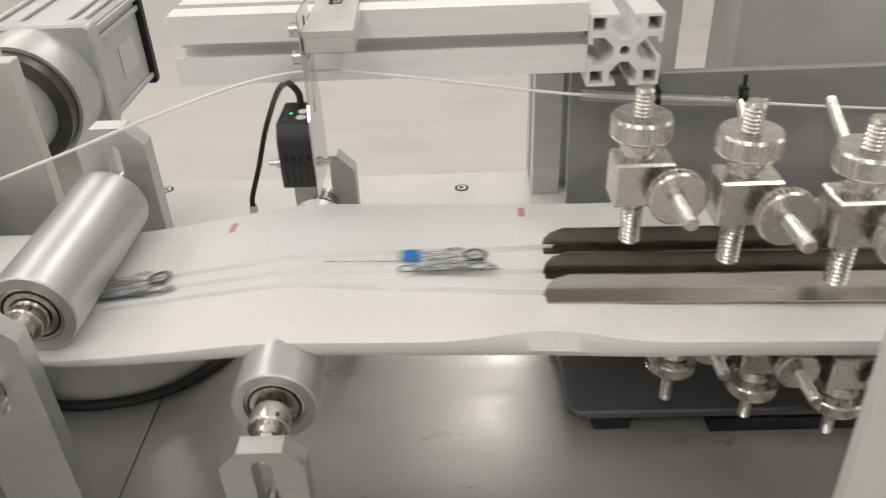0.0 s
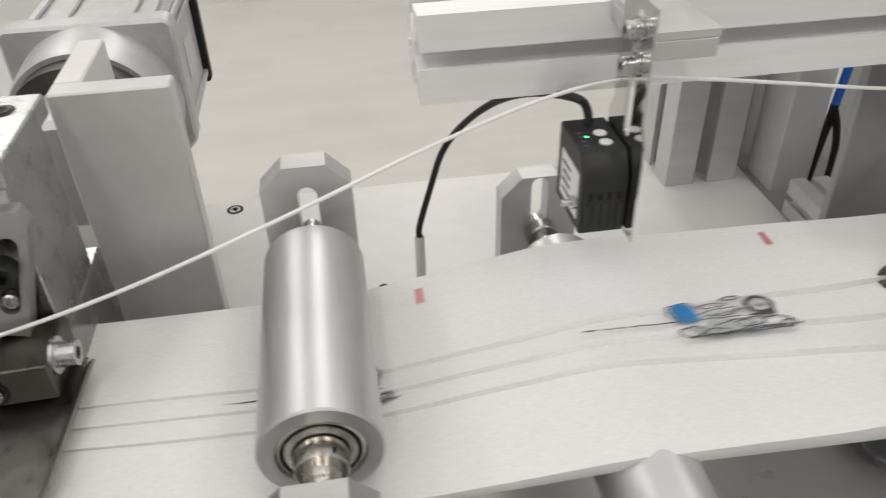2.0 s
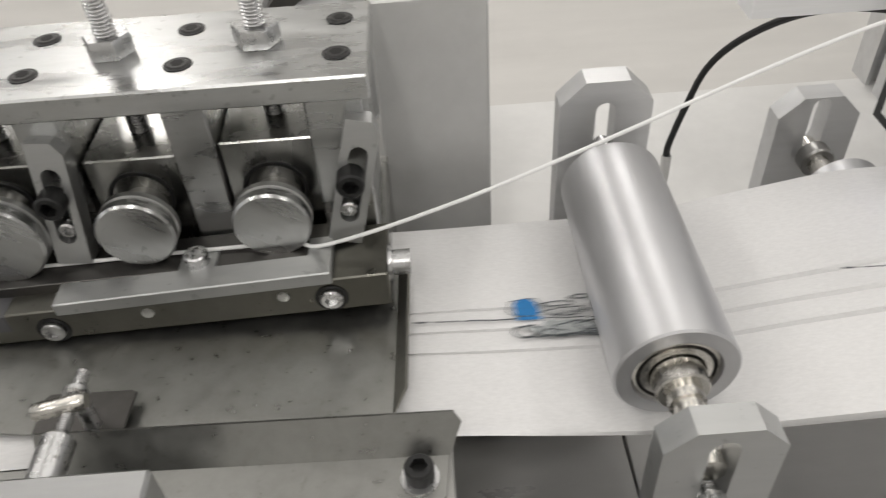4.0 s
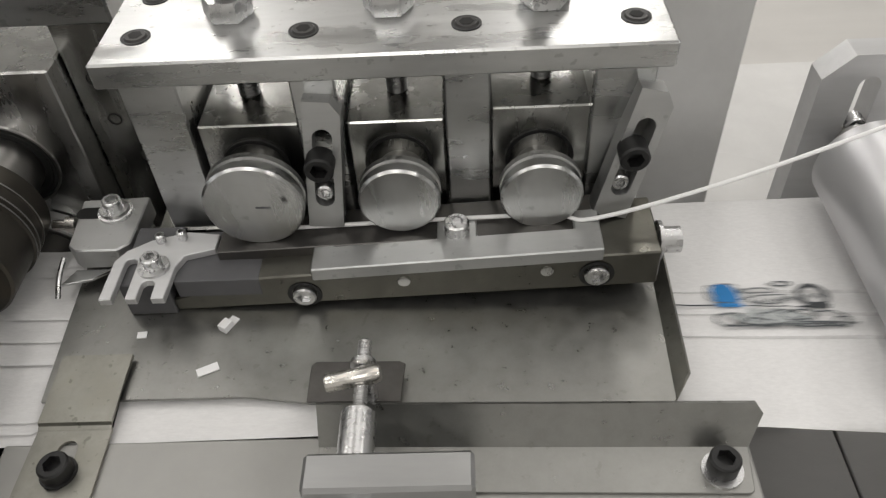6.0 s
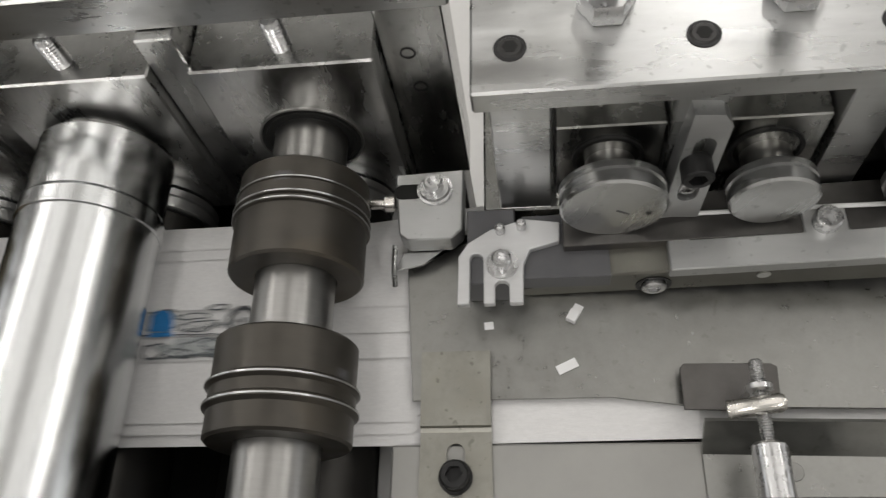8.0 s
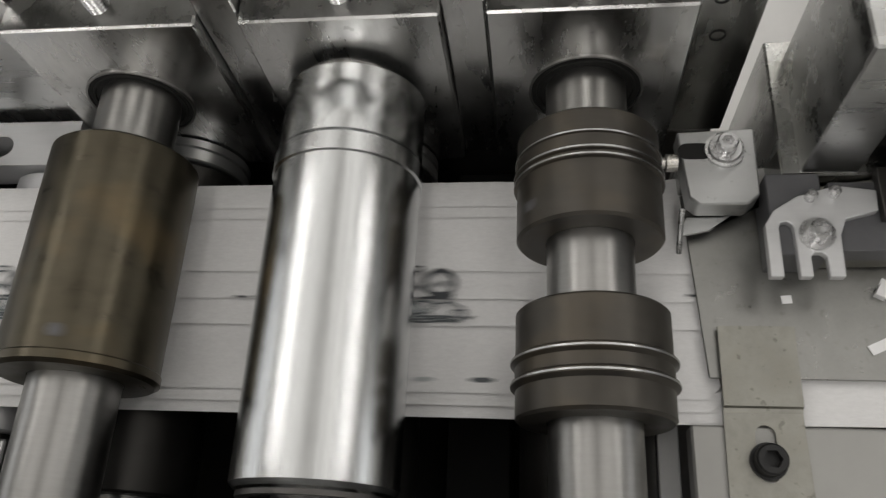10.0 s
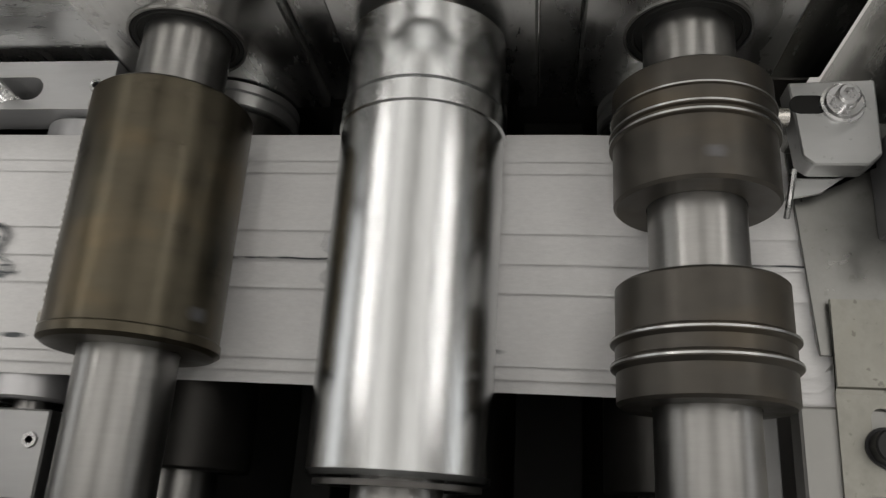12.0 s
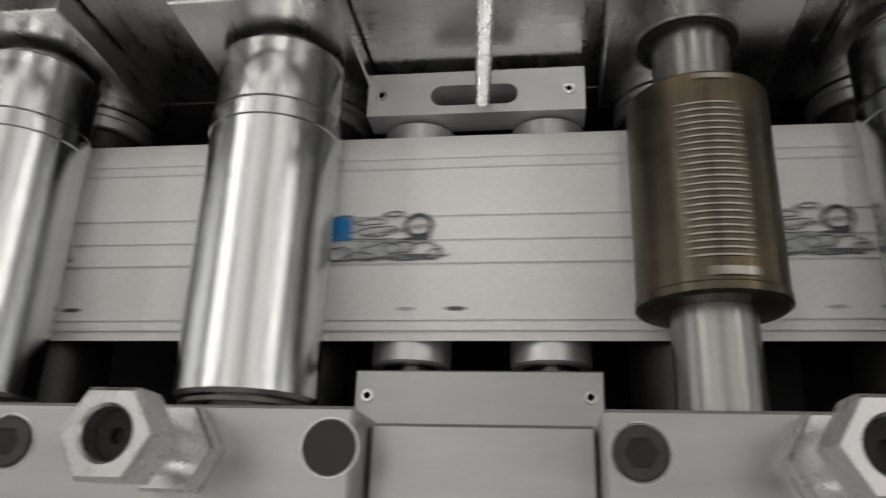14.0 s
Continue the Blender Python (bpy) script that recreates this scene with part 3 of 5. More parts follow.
part("washer", lathe((-0.0610, 0.4350, 0.9490), "z", [(0, 0.0072), (0.0009, 0.0072), (0.0009, 0.0030)], 28), "zinc", clamp)
part("cap_screw", screw_head((-0.0610, 0.4350, 0.9500), "z", 0.0052, 0.0062), "zinc", clamp)


def photo_sensor(x0, label):
    ob = thing("photo_sensor", (x0 + 0.01, 0.39, 0.863), label, "sensor", "sensors")
    x1 = x0 + 0.0195
    part("housing", prism([(0.3745, 0.8630), (0.4090, 0.8630), (0.4090, 0.8990), (0.3800, 0.8990), (0.3745, 0.8900)], "yz", x0, x1, 0.0007), "plastic", ob)
    for k in range(4):
        # Dark strips on the face draw the shade of the vent slots
        part("vent", box(x0 + 0.003 + k * 0.004, x0 + 0.0048 + k * 0.004, 0.37425, 0.3749, 0.8790, 0.8825, 0), "inside", ob, "dark strip for the shade in a vent slot")
    for k in range(5):
        part("rib", box(x0 + 0.0016 + k * 0.0036, x0 + 0.0034 + k * 0.0036, 0.37385, 0.3746, 0.8650, 0.8775, 0.0002), "plastic", ob)
    for y in (0.3865, 0.3945):
        part("button", lathe((x0 + 0.0125, y, 0.8989), "z", [(0, 0.0027), (0.0006, 0.0027), (0.0008, 0.0022)], 20), "white", ob, "white round push button")
    part("led", lathe((x0 + 0.0062, 0.3925, 0.8989), "z", [(0, 0.0007), (0.0003, 0.0006)], 10), "led", ob, "lit green indicator")
    for k in range(4):
        part("lettering", box(x0 + 0.0030, x0 + 0.0048, 0.3845 + k * 0.0036, 0.3858 + k * 0.0036, 0.8989, 0.8992, 0), "ink_pale", ob, "small pale printed bars")
    lab = part("label", box(x0 - 0.0003, x0 + 0.0001, 0.3790, 0.4030, 0.8680, 0.8895, 0), "white", ob, "white printed type label")
    for k in range(4):
        part("print_line", box(x0 - 0.0005, x0 - 0.0002, 0.3895, 0.4005 - 0.0015 * (k % 2), 0.8845 - k * 0.0042, 0.8857 - k * 0.0042, 0), "ink_pale", lab)
    part("lens", lathe((x0 + 0.0095, 0.3815, 0.8632), "z", [(-0.0012, 0.0030), (0.0, 0.0034)], 20), "beam", ob, "glowing bluish-white lens")
    for xs, sg in ((x0, -1), (x1, 1)):
        part("screw", lathe((xs, 0.3800, 0.8760), "x", [(0, 0.0030), (sg * 0.0025, 0.0030), (sg * 0.0025, 0.0016), (sg * 0.0065, 0.0016)], 14), "zinc", ob)
    return ob


photo_sensor(-0.0930, "black photoelectric sensor with a lit green light and white label")
arm = thing("sensor_hanger", (-0.072, 0.40, 0.86), "thin bent steel hanger strip holding the sensors", "bracket")
part("strip", plate_with_hole([(0.3665, 0.8620), (0.4060, 0.8620), (0.4060, 0.905), (0.402, 0.912), (0.402, 0.958), (0.371, 0.958), (0.371, 0.912), (0.3665, 0.905)], slot_poly(0.385, 0.928, 0.0034, 0.0260), "yz", -0.0731, -0.0722), "mirror", arm)
for z in (0.9330, 0.9470):
    part("screw", lathe((-0.0733, 0.3835, z), "x", [(0, 0.0048), (-0.0012, 0.0048), (-0.0012, 0.0036), (-0.0060, 0.0036), (-0.0060, -0.0018), (-0.0035, -0.0018)], 20), "zinc", arm)
solid("sensor_cable", tube([(-0.083, 0.402, 0.898), (-0.0835, 0.404, 0.9055), (-0.088, 0.408, 0.9095), (-0.0985, 0.4393, 0.8985), (-0.1100, 0.4657, 0.8825), (-0.1224, 0.4891, 0.8592), (-0.1320, 0.5005, 0.8375), (-0.1395, 0.5010, 0.8140), (-0.1470, 0.4970, 0.7920), (-0.1475, 0.4960, 0.785)], 0.0019), "cable", "black sensor cable bending down to the table", "cable")

conduit = thing("cable_conduit", (-0.1485, 0.494, 0.7102), "pale plastic conduit that takes the sensor cable at the table", "conduit")
part("pipe", lathe((-0.1475, 0.4960, 0.7102), "z", [(0, 0.0032), (0.074, 0.0030), (0.075, 0.0028), (0.075, 0.0025), (0.070, 0.0025)], 20), "paint", conduit)
part("flange", lathe((-0.1475, 0.4960, 0.7102), "z", [(0, 0.007), (0.002, 0.007), (0.0024, 0.0066), (0.0024, 0.0033)], 24, cap1=False), "white", conduit)
# nose wire
solid("nose_wire", tube([(-0.452, 0.366, 0.8493), (-0.430, 0.366, 0.8505), (-0.347, 0.364, 0.8545), (-0.326, 0.359, 0.8565), (-0.272, 0.367, 0.8675), (-0.210, 0.377, 0.8860), (-0.155, 0.386, 0.9040), (-0.106, 0.393, 0.9175), (-0.070, 0.399, 0.9200),
                         (-0.032, 0.405, 0.9140), (0.012, 0.412, 0.9050), (0.074, 0.4185, 0.8937), (0.155, 0.427, 0.8840), (0.25, 0.437, 0.872), (0.45, 0.46, 0.85)], 0.00085, 8), "wire", "white plastic-coated nose wire running to the feeder", "wire")
solid("guide_tube", tube([(0.074, 0.4185, 0.8937), (0.115, 0.4225, 0.8885), (0.155, 0.427, 0.8840), (0.185, 0.4300, 0.8805)], 0.0031, 14), "glass", "clear plastic guide tube round the nose wire", "tube")

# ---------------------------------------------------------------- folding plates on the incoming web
# The back two take the darker copy for the dark surroundings they mirror
for k, (x, y, z, m) in enumerate(((0.0470, 0.3640, 0.8262, "fold_shaded"), (0.0455, 0.3400, 0.8262, "fold_shaded"), (0.0440, 0.3195, 0.8262, "fold"))):
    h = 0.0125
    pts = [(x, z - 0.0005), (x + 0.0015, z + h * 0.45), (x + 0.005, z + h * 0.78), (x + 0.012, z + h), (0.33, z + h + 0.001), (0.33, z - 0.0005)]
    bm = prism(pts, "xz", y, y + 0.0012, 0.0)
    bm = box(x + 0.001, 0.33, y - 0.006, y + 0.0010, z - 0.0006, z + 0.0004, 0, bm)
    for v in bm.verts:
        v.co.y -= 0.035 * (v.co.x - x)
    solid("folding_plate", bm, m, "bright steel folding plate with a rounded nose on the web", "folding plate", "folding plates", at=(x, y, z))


def knurled(c, axis, r, h, n=72, bm=None):
    """A knurled thumb wheel: fine teeth round the rim between two plain bevels."""
    u, v, w = (Vector(q) for q in AXES[axis])
    loops = []
    for d, k, tooth in ((0, r * 0.93, 0), (h * 0.12, r, 0), (h * 0.14, r, 1), (h * 0.84, r, 1), (h * 0.86, r, 0), (h, r * 0.93, 0), (h, r * 0.35, 0)):
        loops.append([Vector(c) + w * d + (u * math.cos(2 * math.pi * i / n) + v * math.sin(2 * math.pi * i / n)) * (k - tooth * (i % 2) * 0.0006) for i in range(n)])
    return rings(loops, bm)


def plate_holder(x, y, z, k):
    ob = thing("adjusting_holder", (x, y, 0.84), "nickel-plated adjusting block with knurled thumb wheels over the folding plates", "adjuster", "adjusting holders")
    part("block", box(x - 0.0120, x + 0.0175, y - 0.0085, y + 0.0125, z - 0.0260, z - 0.002, 0.0012), "nickel", ob)
    part("spindle", thread((x, y, 0.8395), "z", 0.0056, z - 0.0255 - 0.8395, 0.0024), "nickel", ob)
    part("upper_spindle", thread((x, y, z + 0.020), "z", 0.0048, 0.0150, 0.0020), "nickel", ob)
    part("collar", lathe((x, y, z - 0.002), "z", [(0, 0.0062), (0.002, 0.0078), (0.006, 0.0094), (0.0100, 0.0092), (0.0110, 0.0066)], 32), "nickel", ob)
    part("thumb_wheel", knurled((x, y, z + 0.0095), "z", 0.0150, 0.0115), "nickel", ob)
    hx, hz = x + 0.0165, z - 0.0150
    part("side_collar", lathe((hx, y - 0.0085, hz), "-y", [(0, 0.0060), (0.002, 0.0072), (0.005, 0.0076), (0.006, 0.006)], 28), "nickel", ob)
    part("side_wheel", knurled((hx, y - 0.0145, hz), "-y", 0.0142, 0.0070), "nickel", ob)
    part("side_spindle", thread((hx, y - 0.021, hz), "-y", 0.0038, 0.024, 0.0018), "nickel", ob)
    return ob


for k, x in enumerate((0.0915, 0.1365, 0.1815)):
    plate_holder(x, 0.3490 - 0.0215 * k, 0.8900, k)
    rod = thing("holder_rod", (x + 0.045, 0.42, 0.87), "nickel threaded rod with a nut, carrying the guide tube", "rod", "holder rods")
    a, b = Vector((x + 0.012, 0.362 - 0.018 * k, 0.8800)), Vector((x + 0.026 + 0.006 * k, 0.425, 0.8830))
    m = (b - a).to_track_quat("Z", "Y").to_matrix().to_4x4()
    part("rod", turn(thread((0, 0, 0), "z", 0.0034, (b - a).length, 0.0012), Matrix.Translation(a) @ m), "nickel", rod)
    part("nut", turn(hex_nut((0, 0, 0.018), "z", 0.0062, 0.006, 0.0034), Matrix.Translation(a) @ m), "nickel", rod)
for x in (0.118, 0.168):
    tie = thing("cable_tie", (x, 0.424, 0.886), "black cable tie round the clear guide tube", "cable tie", "cable ties")
    part("loop", lathe((x - 0.0015, 0.4235, 0.8875), "x", [(0, 0.0042), (0.003, 0.0042), (0.003, 0.0032), (0, 0.0032)], 20, cap0=False, cap1=False), "black", tie)
    part("tail", box(x - 0.001, x + 0.001, 0.4245, 0.4265, 0.8905, 0.9000, 0.0002), "black", tie)
    part("head", box(x - 0.0025, x + 0.0025, 0.4230, 0.4275, 0.8890, 0.8930, 0.0003), "black", tie)

# holders below the web, on a dark plate
low = thing("lower_plate", (0.17, 0.42, 0.7102), "dark grey rounded plate on two feet under the web", "plate")
part("sheet", prism([(0.059, 0.47), (0.065, 0.382), (0.064, 0.347), (0.065, 0.342), (0.07, 0.337), (0.34, 0.334), (0.34, 0.47)], "xy", 0.7200, 0.7260, 0.0012), "slate", low)
part("foot", box(0.080, 0.102, 0.338, 0.46, 0.7102, 0.7200, 0.0004), "black", low)
part("foot", box(0.149, 0.32, 0.334, 0.46, 0.7102, 0.7200, 0.0004), "black", low)
for x, y, z, s in ((0.1240, 0.3480, 0.7700, 1.0), (0.1660, 0.3320, 0.7660, 1.15), (0.2080, 0.3180, 0.7660, 1.1)):
    ob = thing("lower_holder", (x, y, 0.726), "nickel-plated knurled holder under the web", "adjuster", "lower holders")
    part("block", box(x - 0.011, x + 0.011, y - 0.008, y + 0.012, z - 0.002, z + 0.020, 0.001), "nickel", ob)
    part("collar", lathe((x, y, z - 0.002), "z", [(0, 0.0080), (-0.004, 0.0105), (-0.008, 0.0085)], 32), "nickel", ob)
    part("thumb_wheel", knurled((x, y, z - 0.0185), "z", 0.0142, 0.0085), "nickel", ob)
    part("spindle", thread((x, y, 0.726), "z", 0.0034, z - 0.018 - 0.726, 0.0012), "nickel", ob)
    part("upper_spindle", thread((x, y, z + 0.0195), "z", 0.005, 0.0285, 0.0015), "nickel", ob)
    part("side_wheel", knurled((x + 0.016, y - 0.012, z + 0.008), "-y", 0.0115, 0.006), "nickel", ob)
    part("side_spindle", thread((x + 0.016, y - 0.018, z + 0.008), "-y", 0.0034, 0.022, 0.0012), "nickel", ob)

# grey machine cabinet and white panel behind
cab = thing("grey_cabinet", (0.55, 0.75, 0.0), "grey steel machine cabinet with a white panel behind the post", "cabinet")
part("body", box(0.222, 1.1, 0.600, 0.66, 0.7102, 0.905, 0.002), "greypaint", cab)
part("upright", box(0.150, 0.182, 0.61, 0.65, 0.7102, 1.25, 0.001), "greypaint", cab)
part("panel", box(0.187, 1.1, 0.615, 0.64, 0.907, 1.25, 0.001), "white", cab, "white panel")
part("gasket", box(0.171, 0.176, 0.6085, 0.612, 0.905, 1.25, 0.0), "black", cab, "black gasket strip")
foot = thing("extrusion_foot", (0.185, 0.56, 0.7102), "grey slotted extrusion end standing on the table", "extrusion")
part("extrusion", prism(extrusion_section(0.030, 0.160, 0.726), "xz", 0.50, 0.58, 0.0), "alu", foot)
solid("air_hose", tube([(0.1940, 0.620, 0.780), (0.1950, 0.620, 0.795), (0.1960, 0.620, 0.81), (0.1962, 0.620, 0.814), (0.1964, 0.620, 0.818)], 0.0034), "blue_hose", "blue air hose rising behind the post", "hose")
solid("black_lead", tube([(0.1940, 0.620, 0.7799), (0.1925, 0.6195, 0.765), (0.1900, 0.619, 0.745), (0.1870, 0.618, 0.7130)], 0.0034), "cable", "black lead under the blue hose behind the post", "cable")
solid("black_lead", tube([(0.1935, 0.6175, 0.775), (0.1985, 0.616, 0.760), (0.2020, 0.615, 0.740), (0.2030, 0.615, 0.7130)], 0.0030), "cable", "black lead under the blue hose behind the post", "cable")
solid("side_plate", prism([(0.0740, 0.7102), (0.60, 0.7102), (0.60, 0.8975), (0.0705, 0.8975)], "xz", 0.4395, 0.4455, 0.0006), "sideplate", "mid grey upright plate under the cross beam", "plate")
solid("guard_plate", prism([(0.1640, 0.7102), (0.230, 0.7102), (0.230, 0.9000), (0.1585, 0.9000)], "xz", 0.2200, 0.2280, 0.0006), "paint", "pale upright guard plate in front of the lower holders", "plate")
# Added sheet that darkens the table where the post's surroundings are shaded
solid("gap_shade_sheet", box(0.1450, 0.352, 0.4700, 0.6820, 0.7102, 0.7118, 0.0003), "sideplate", "flat grey sheet added for the shade beside the post", "plate")

# ---------------------------------------------------------------- white plate and gear motor behind the feeder
vp = thing("upright_plate", (-0.28, 0.443, 0.7102), "pale painted upright steel plate beside the wire feeder", "plate")
part("plate", box(-0.3060, -0.2555, 0.437, 0.449, 0.7102, 0.9178, 0.0008), "satin", vp)
part("side_plate", box(-0.3060, -0.294, 0.449, 0.500, 0.7102, 0.9178, 0.0008), "paint", vp)
part("back_plate", box(-0.2935, -0.2585, 0.4491, 0.4545, 0.7102, 0.9020, 0.0006), "slate", vp, "dark rear plate edge")
part("foot", box(-0.292, -0.270, 0.415, 0.4365, 0.7102, 0.735, 0.0006), "alu", vp)

gm = thing("gear_motor", (-0.34, 0.66, 0.7102), "cast aluminium gear motor with a round flange", "motor")
part("stand", box(-0.382, -0.300, 0.608, 0.660, 0.7102, 0.7885, 0.001), "paint", gm)
part("flange", prism([(-0.386, 0.806), (-0.370, 0.7890), (-0.299, 0.7890), (-0.2825, 0.806), (-0.2825, 0.8855), (-0.2865, 0.8895), (-0.382, 0.8895), (-0.386, 0.8855)], "xz", 0.606, 0.624, 0.002), "motor", gm)
part("bell", lathe((-0.335, 0.606, 0.8385), "-y", [(0, 0.0500), (0.006, 0.0500), (0.030, 0.0485), (0.036, 0.0470), (0.036, 0.0440), (0.030, 0.0440)], 64), "motor", gm)
part("ring", lathe((-0.335, 0.575, 0.8385), "-y", [(0, 0.0438), (0.018, 0.0438), (0.018, 0.0300)], 56), "dark_steel", gm, "dark oily coupling ring")
part("hub", lathe((-0.335, 0.557, 0.8385), "-y", [(0, 0.0330), (0.044, 0.0330), (0.048, 0.0300)], 56), "motor", gm)
part("body", box(-0.378, -0.2895, 0.6245, 0.7240, 0.8000, 0.8855, 0.003), "motor", gm)
for z in (0.8040, 0.8680, 0.8770):
    part("rib", box(-0.2895, -0.2865, 0.6250, 0.7235, z, z + 0.0045, 0.0006), "motor", gm)
part("name_plate", box(-0.2894, -0.2889, 0.665, 0.700, 0.825, 0.852, 0), "greypaint", gm, "small grey name plate")
for x in (-0.372, -0.352, -0.312, -0.299):
    part("rib", box(x, x + 0.0045, 0.6250, 0.7235, 0.8856, 0.8885, 0.0006), "motor", gm)
part("end_cap", prism([(-0.382, 0.797), (-0.2865, 0.797), (-0.2845, 0.800), (-0.2845, 0.8850), (-0.2870, 0.8890), (-0.382, 0.8890)], "xz", 0.7241, 0.7325, 0.001), "black", gm, "black end cap")

# ---------------------------------------------------------------- nose wire feeder
fd = thing("wire_feeder", (-0.40, 0.40, 0.7102), "ground steel wire feeder block with a bolted cap bar", "feeder")
part("base", box(-0.500, -0.3045, 0.376, 0.436, 0.7102, 0.842, 0.0008), "block_shaded", fd)
cap = part("cap_bar", box(-0.4980, -0.3035, 0.3705, 0.430, 0.9125, 0.9222, 0.0008), "steel", fd, "bright ground steel cap bar")
for x in (-0.4855, -0.4275, -0.3720, -0.3150):
    for y in (0.3875, 0.4150):
        s = part("cap_screw", screw_head((x, y, 0.9222), "z", 0.0042, 0.0009), "oxide", cap, "black socket screw sunk in the cap")
        # A near-black hexagon and a black ring draw the shade of the recess
        part("socket_shade", lathe((x, y, 0.9224), "z", [(0, -0.0022), (0.0008, -0.0022)], 24), "inside", s)
        part("sink_shade", lathe((x, y, 0.9222), "z", [(-0.0004, 0.0052), (0.0003, 0.0052), (0.0003, 0.0042), (-0.0004, 0.0042)], 28, cap0=False, cap1=False), "black", s)
for x in (-0.4555, -0.3990, -0.3445):
    part("stud", thread((x, 0.4010, 0.8860), "z", 0.0042, 0.0790, 0.0014), "zinc", fd, "zinc-plated threaded stud")
    part("nut", hex_nut((x, 0.4010, 0.9223), "z", 0.0078, 0.0075, 0.0042), "zinc", fd)
for x0, x1 in ((-0.4935, -0.4734), (-0.4340, -0.4180), (-0.3805, -0.3645), (-0.3285, -0.3075)):
    part("pillar", box(x0, x1, 0.377, 0.428, 0.8405, 0.9124, 0.0006), "steel", fd)
for x0, x1, top in ((-0.4720, -0.4345, 0.8890), (-0.4170, -0.3812, 0.8885), (-0.3640, -0.3280, 0.8925)):
    b = part("bearing_block", box(x0, x1, 0.380, 0.426, 0.8425, top, 0.0006), "block_shaded", fd)
    c = ((x0 + x1) / 2, 0.3800, 0.8700)
    part("bearing_ring", lathe(c, "-y", [(-0.001, 0.0128), (0.0010, 0.0128), (0.0010, 0.0114), (-0.0004, 0.0108)], 44, cap0=False), "black", b)


def clamp_arm(x, sgn):
    """A slanted slotted link with a black screw, on the front of a pillar."""
    ob = thing("slotted_link", (x, 0.37, 0.86), "slanted slotted aluminium link held by a black socket screw", "link", "slotted links")
    bm = plate_with_hole([(-0.0066, -0.026), (0.0066, -0.026), (0.0066, 0.022), (0.0030, 0.027), (-0.0066, 0.027)], slot_poly(0, 0.000, 0.0036, 0.0165), "xz", -0.0045, 0.0045)
    turn(bm, Matrix.Translation((x, 0.3718, 0.8770)) @ pose(0, 0, 0, -7, 9 * sgn, 0))
    part("link", bm, "milled", ob)
    part("screw", screw_head((x - 0.0005, 0.3690, 0.8815), "-y", 0.0054, 0.0080), "black", ob, "black socket screw")
    part("lower_screw", screw_head((x - 0.002 * sgn, 0.3710, 0.8660), "-y", 0.0034, 0.004), "zinc", ob)
    return ob


clamp_arm(-0.4255, 0.6)
clamp_arm(-0.3140, 1.6)
fb = thing("feed_bed", (-0.40, 0.36, 0.8275), "dark steel wire bed bar bolted through its face", "bed bar")
part("bar", incline(prism([(-0.4905, 0.8270), (-0.3035, 0.8270), (-0.3035, 0.8440), (-0.4520, 0.8425), (-0.4900, 0.8330)], "xz", 0.3455, 0.3757, 0.0006), -0.4905, 0.040), "bedsteel", fb)
part("wire_shelf", incline(box(-0.4700, -0.3255, 0.3560, 0.3757, 0.8420, 0.8470, 0.0003), -0.4905, 0.040), "dark_steel", fb)
# Dark block drawn as shade below the fork, no real recess
part("fork_shade", box(-0.4855, -0.4530, 0.3453, 0.372, 0.8350, 0.8438, 0.0003), "slate", fb, "dark block for the shade under the fork")
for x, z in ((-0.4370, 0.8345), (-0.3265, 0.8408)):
    # Black ring on the solid bar, drawn as the counterbore's shade
    part("bore", lathe((x, 0.3454, z), "-y", [(-0.003, 0.0066), (0.0003, 0.0066), (0.0003, 0.0050), (-0.001, 0.0046)], 32, cap0=False), "black", fb, "black ring for the shade in the counterbore")
    part("screw", screw_head((x, 0.3460, z), "-y", 0.0046, 0.0028), "zinc", fb)
for x, z in ((-0.3985, 0.8400), (-0.3450, 0.8432)):
    part("pin", lathe((x, 0.3456, z), "-y", [(0, 0.0024), (0.0006, 0.0024), (0.0007, 0.0018)], 18), "block", fb)
part("end_bolt", lathe((-0.3035, 0.3550, 0.8480), "x", [(0, 0.0074), (0.0014, 0.0074), (0.0014, 0.0050), (0.0085, 0.0050), (0.0085, -0.0024), (0.005, -0.0024)], 28), "zinc", fb)
gb = thing("guide_bar", (-0.38, 0.355, 0.8455), "light milled aluminium guide bar with three fingers", "guide bar")
part("bar", incline(prism([(-0.4325, 0.3442), (-0.3250, 0.3442), (-0.3250, 0.3658), (-0.3345, 0.3658), (-0.3345, 0.3560), (-0.3705, 0.3560), (-0.3705, 0.3658), (-0.3855, 0.3658), (-0.3855, 0.3560), (-0.4245, 0.3560), (-0.4245, 0.3658), (-0.4325, 0.3658)], "xy", 0.8428, 0.8490, 0.0005), -0.4325, 0.058), "milled", gb)
part("bolt", screw_head((-0.3780, 0.3590, 0.8519), "z", 0.0047, 0.0055), "zinc", gb)

knobs = []
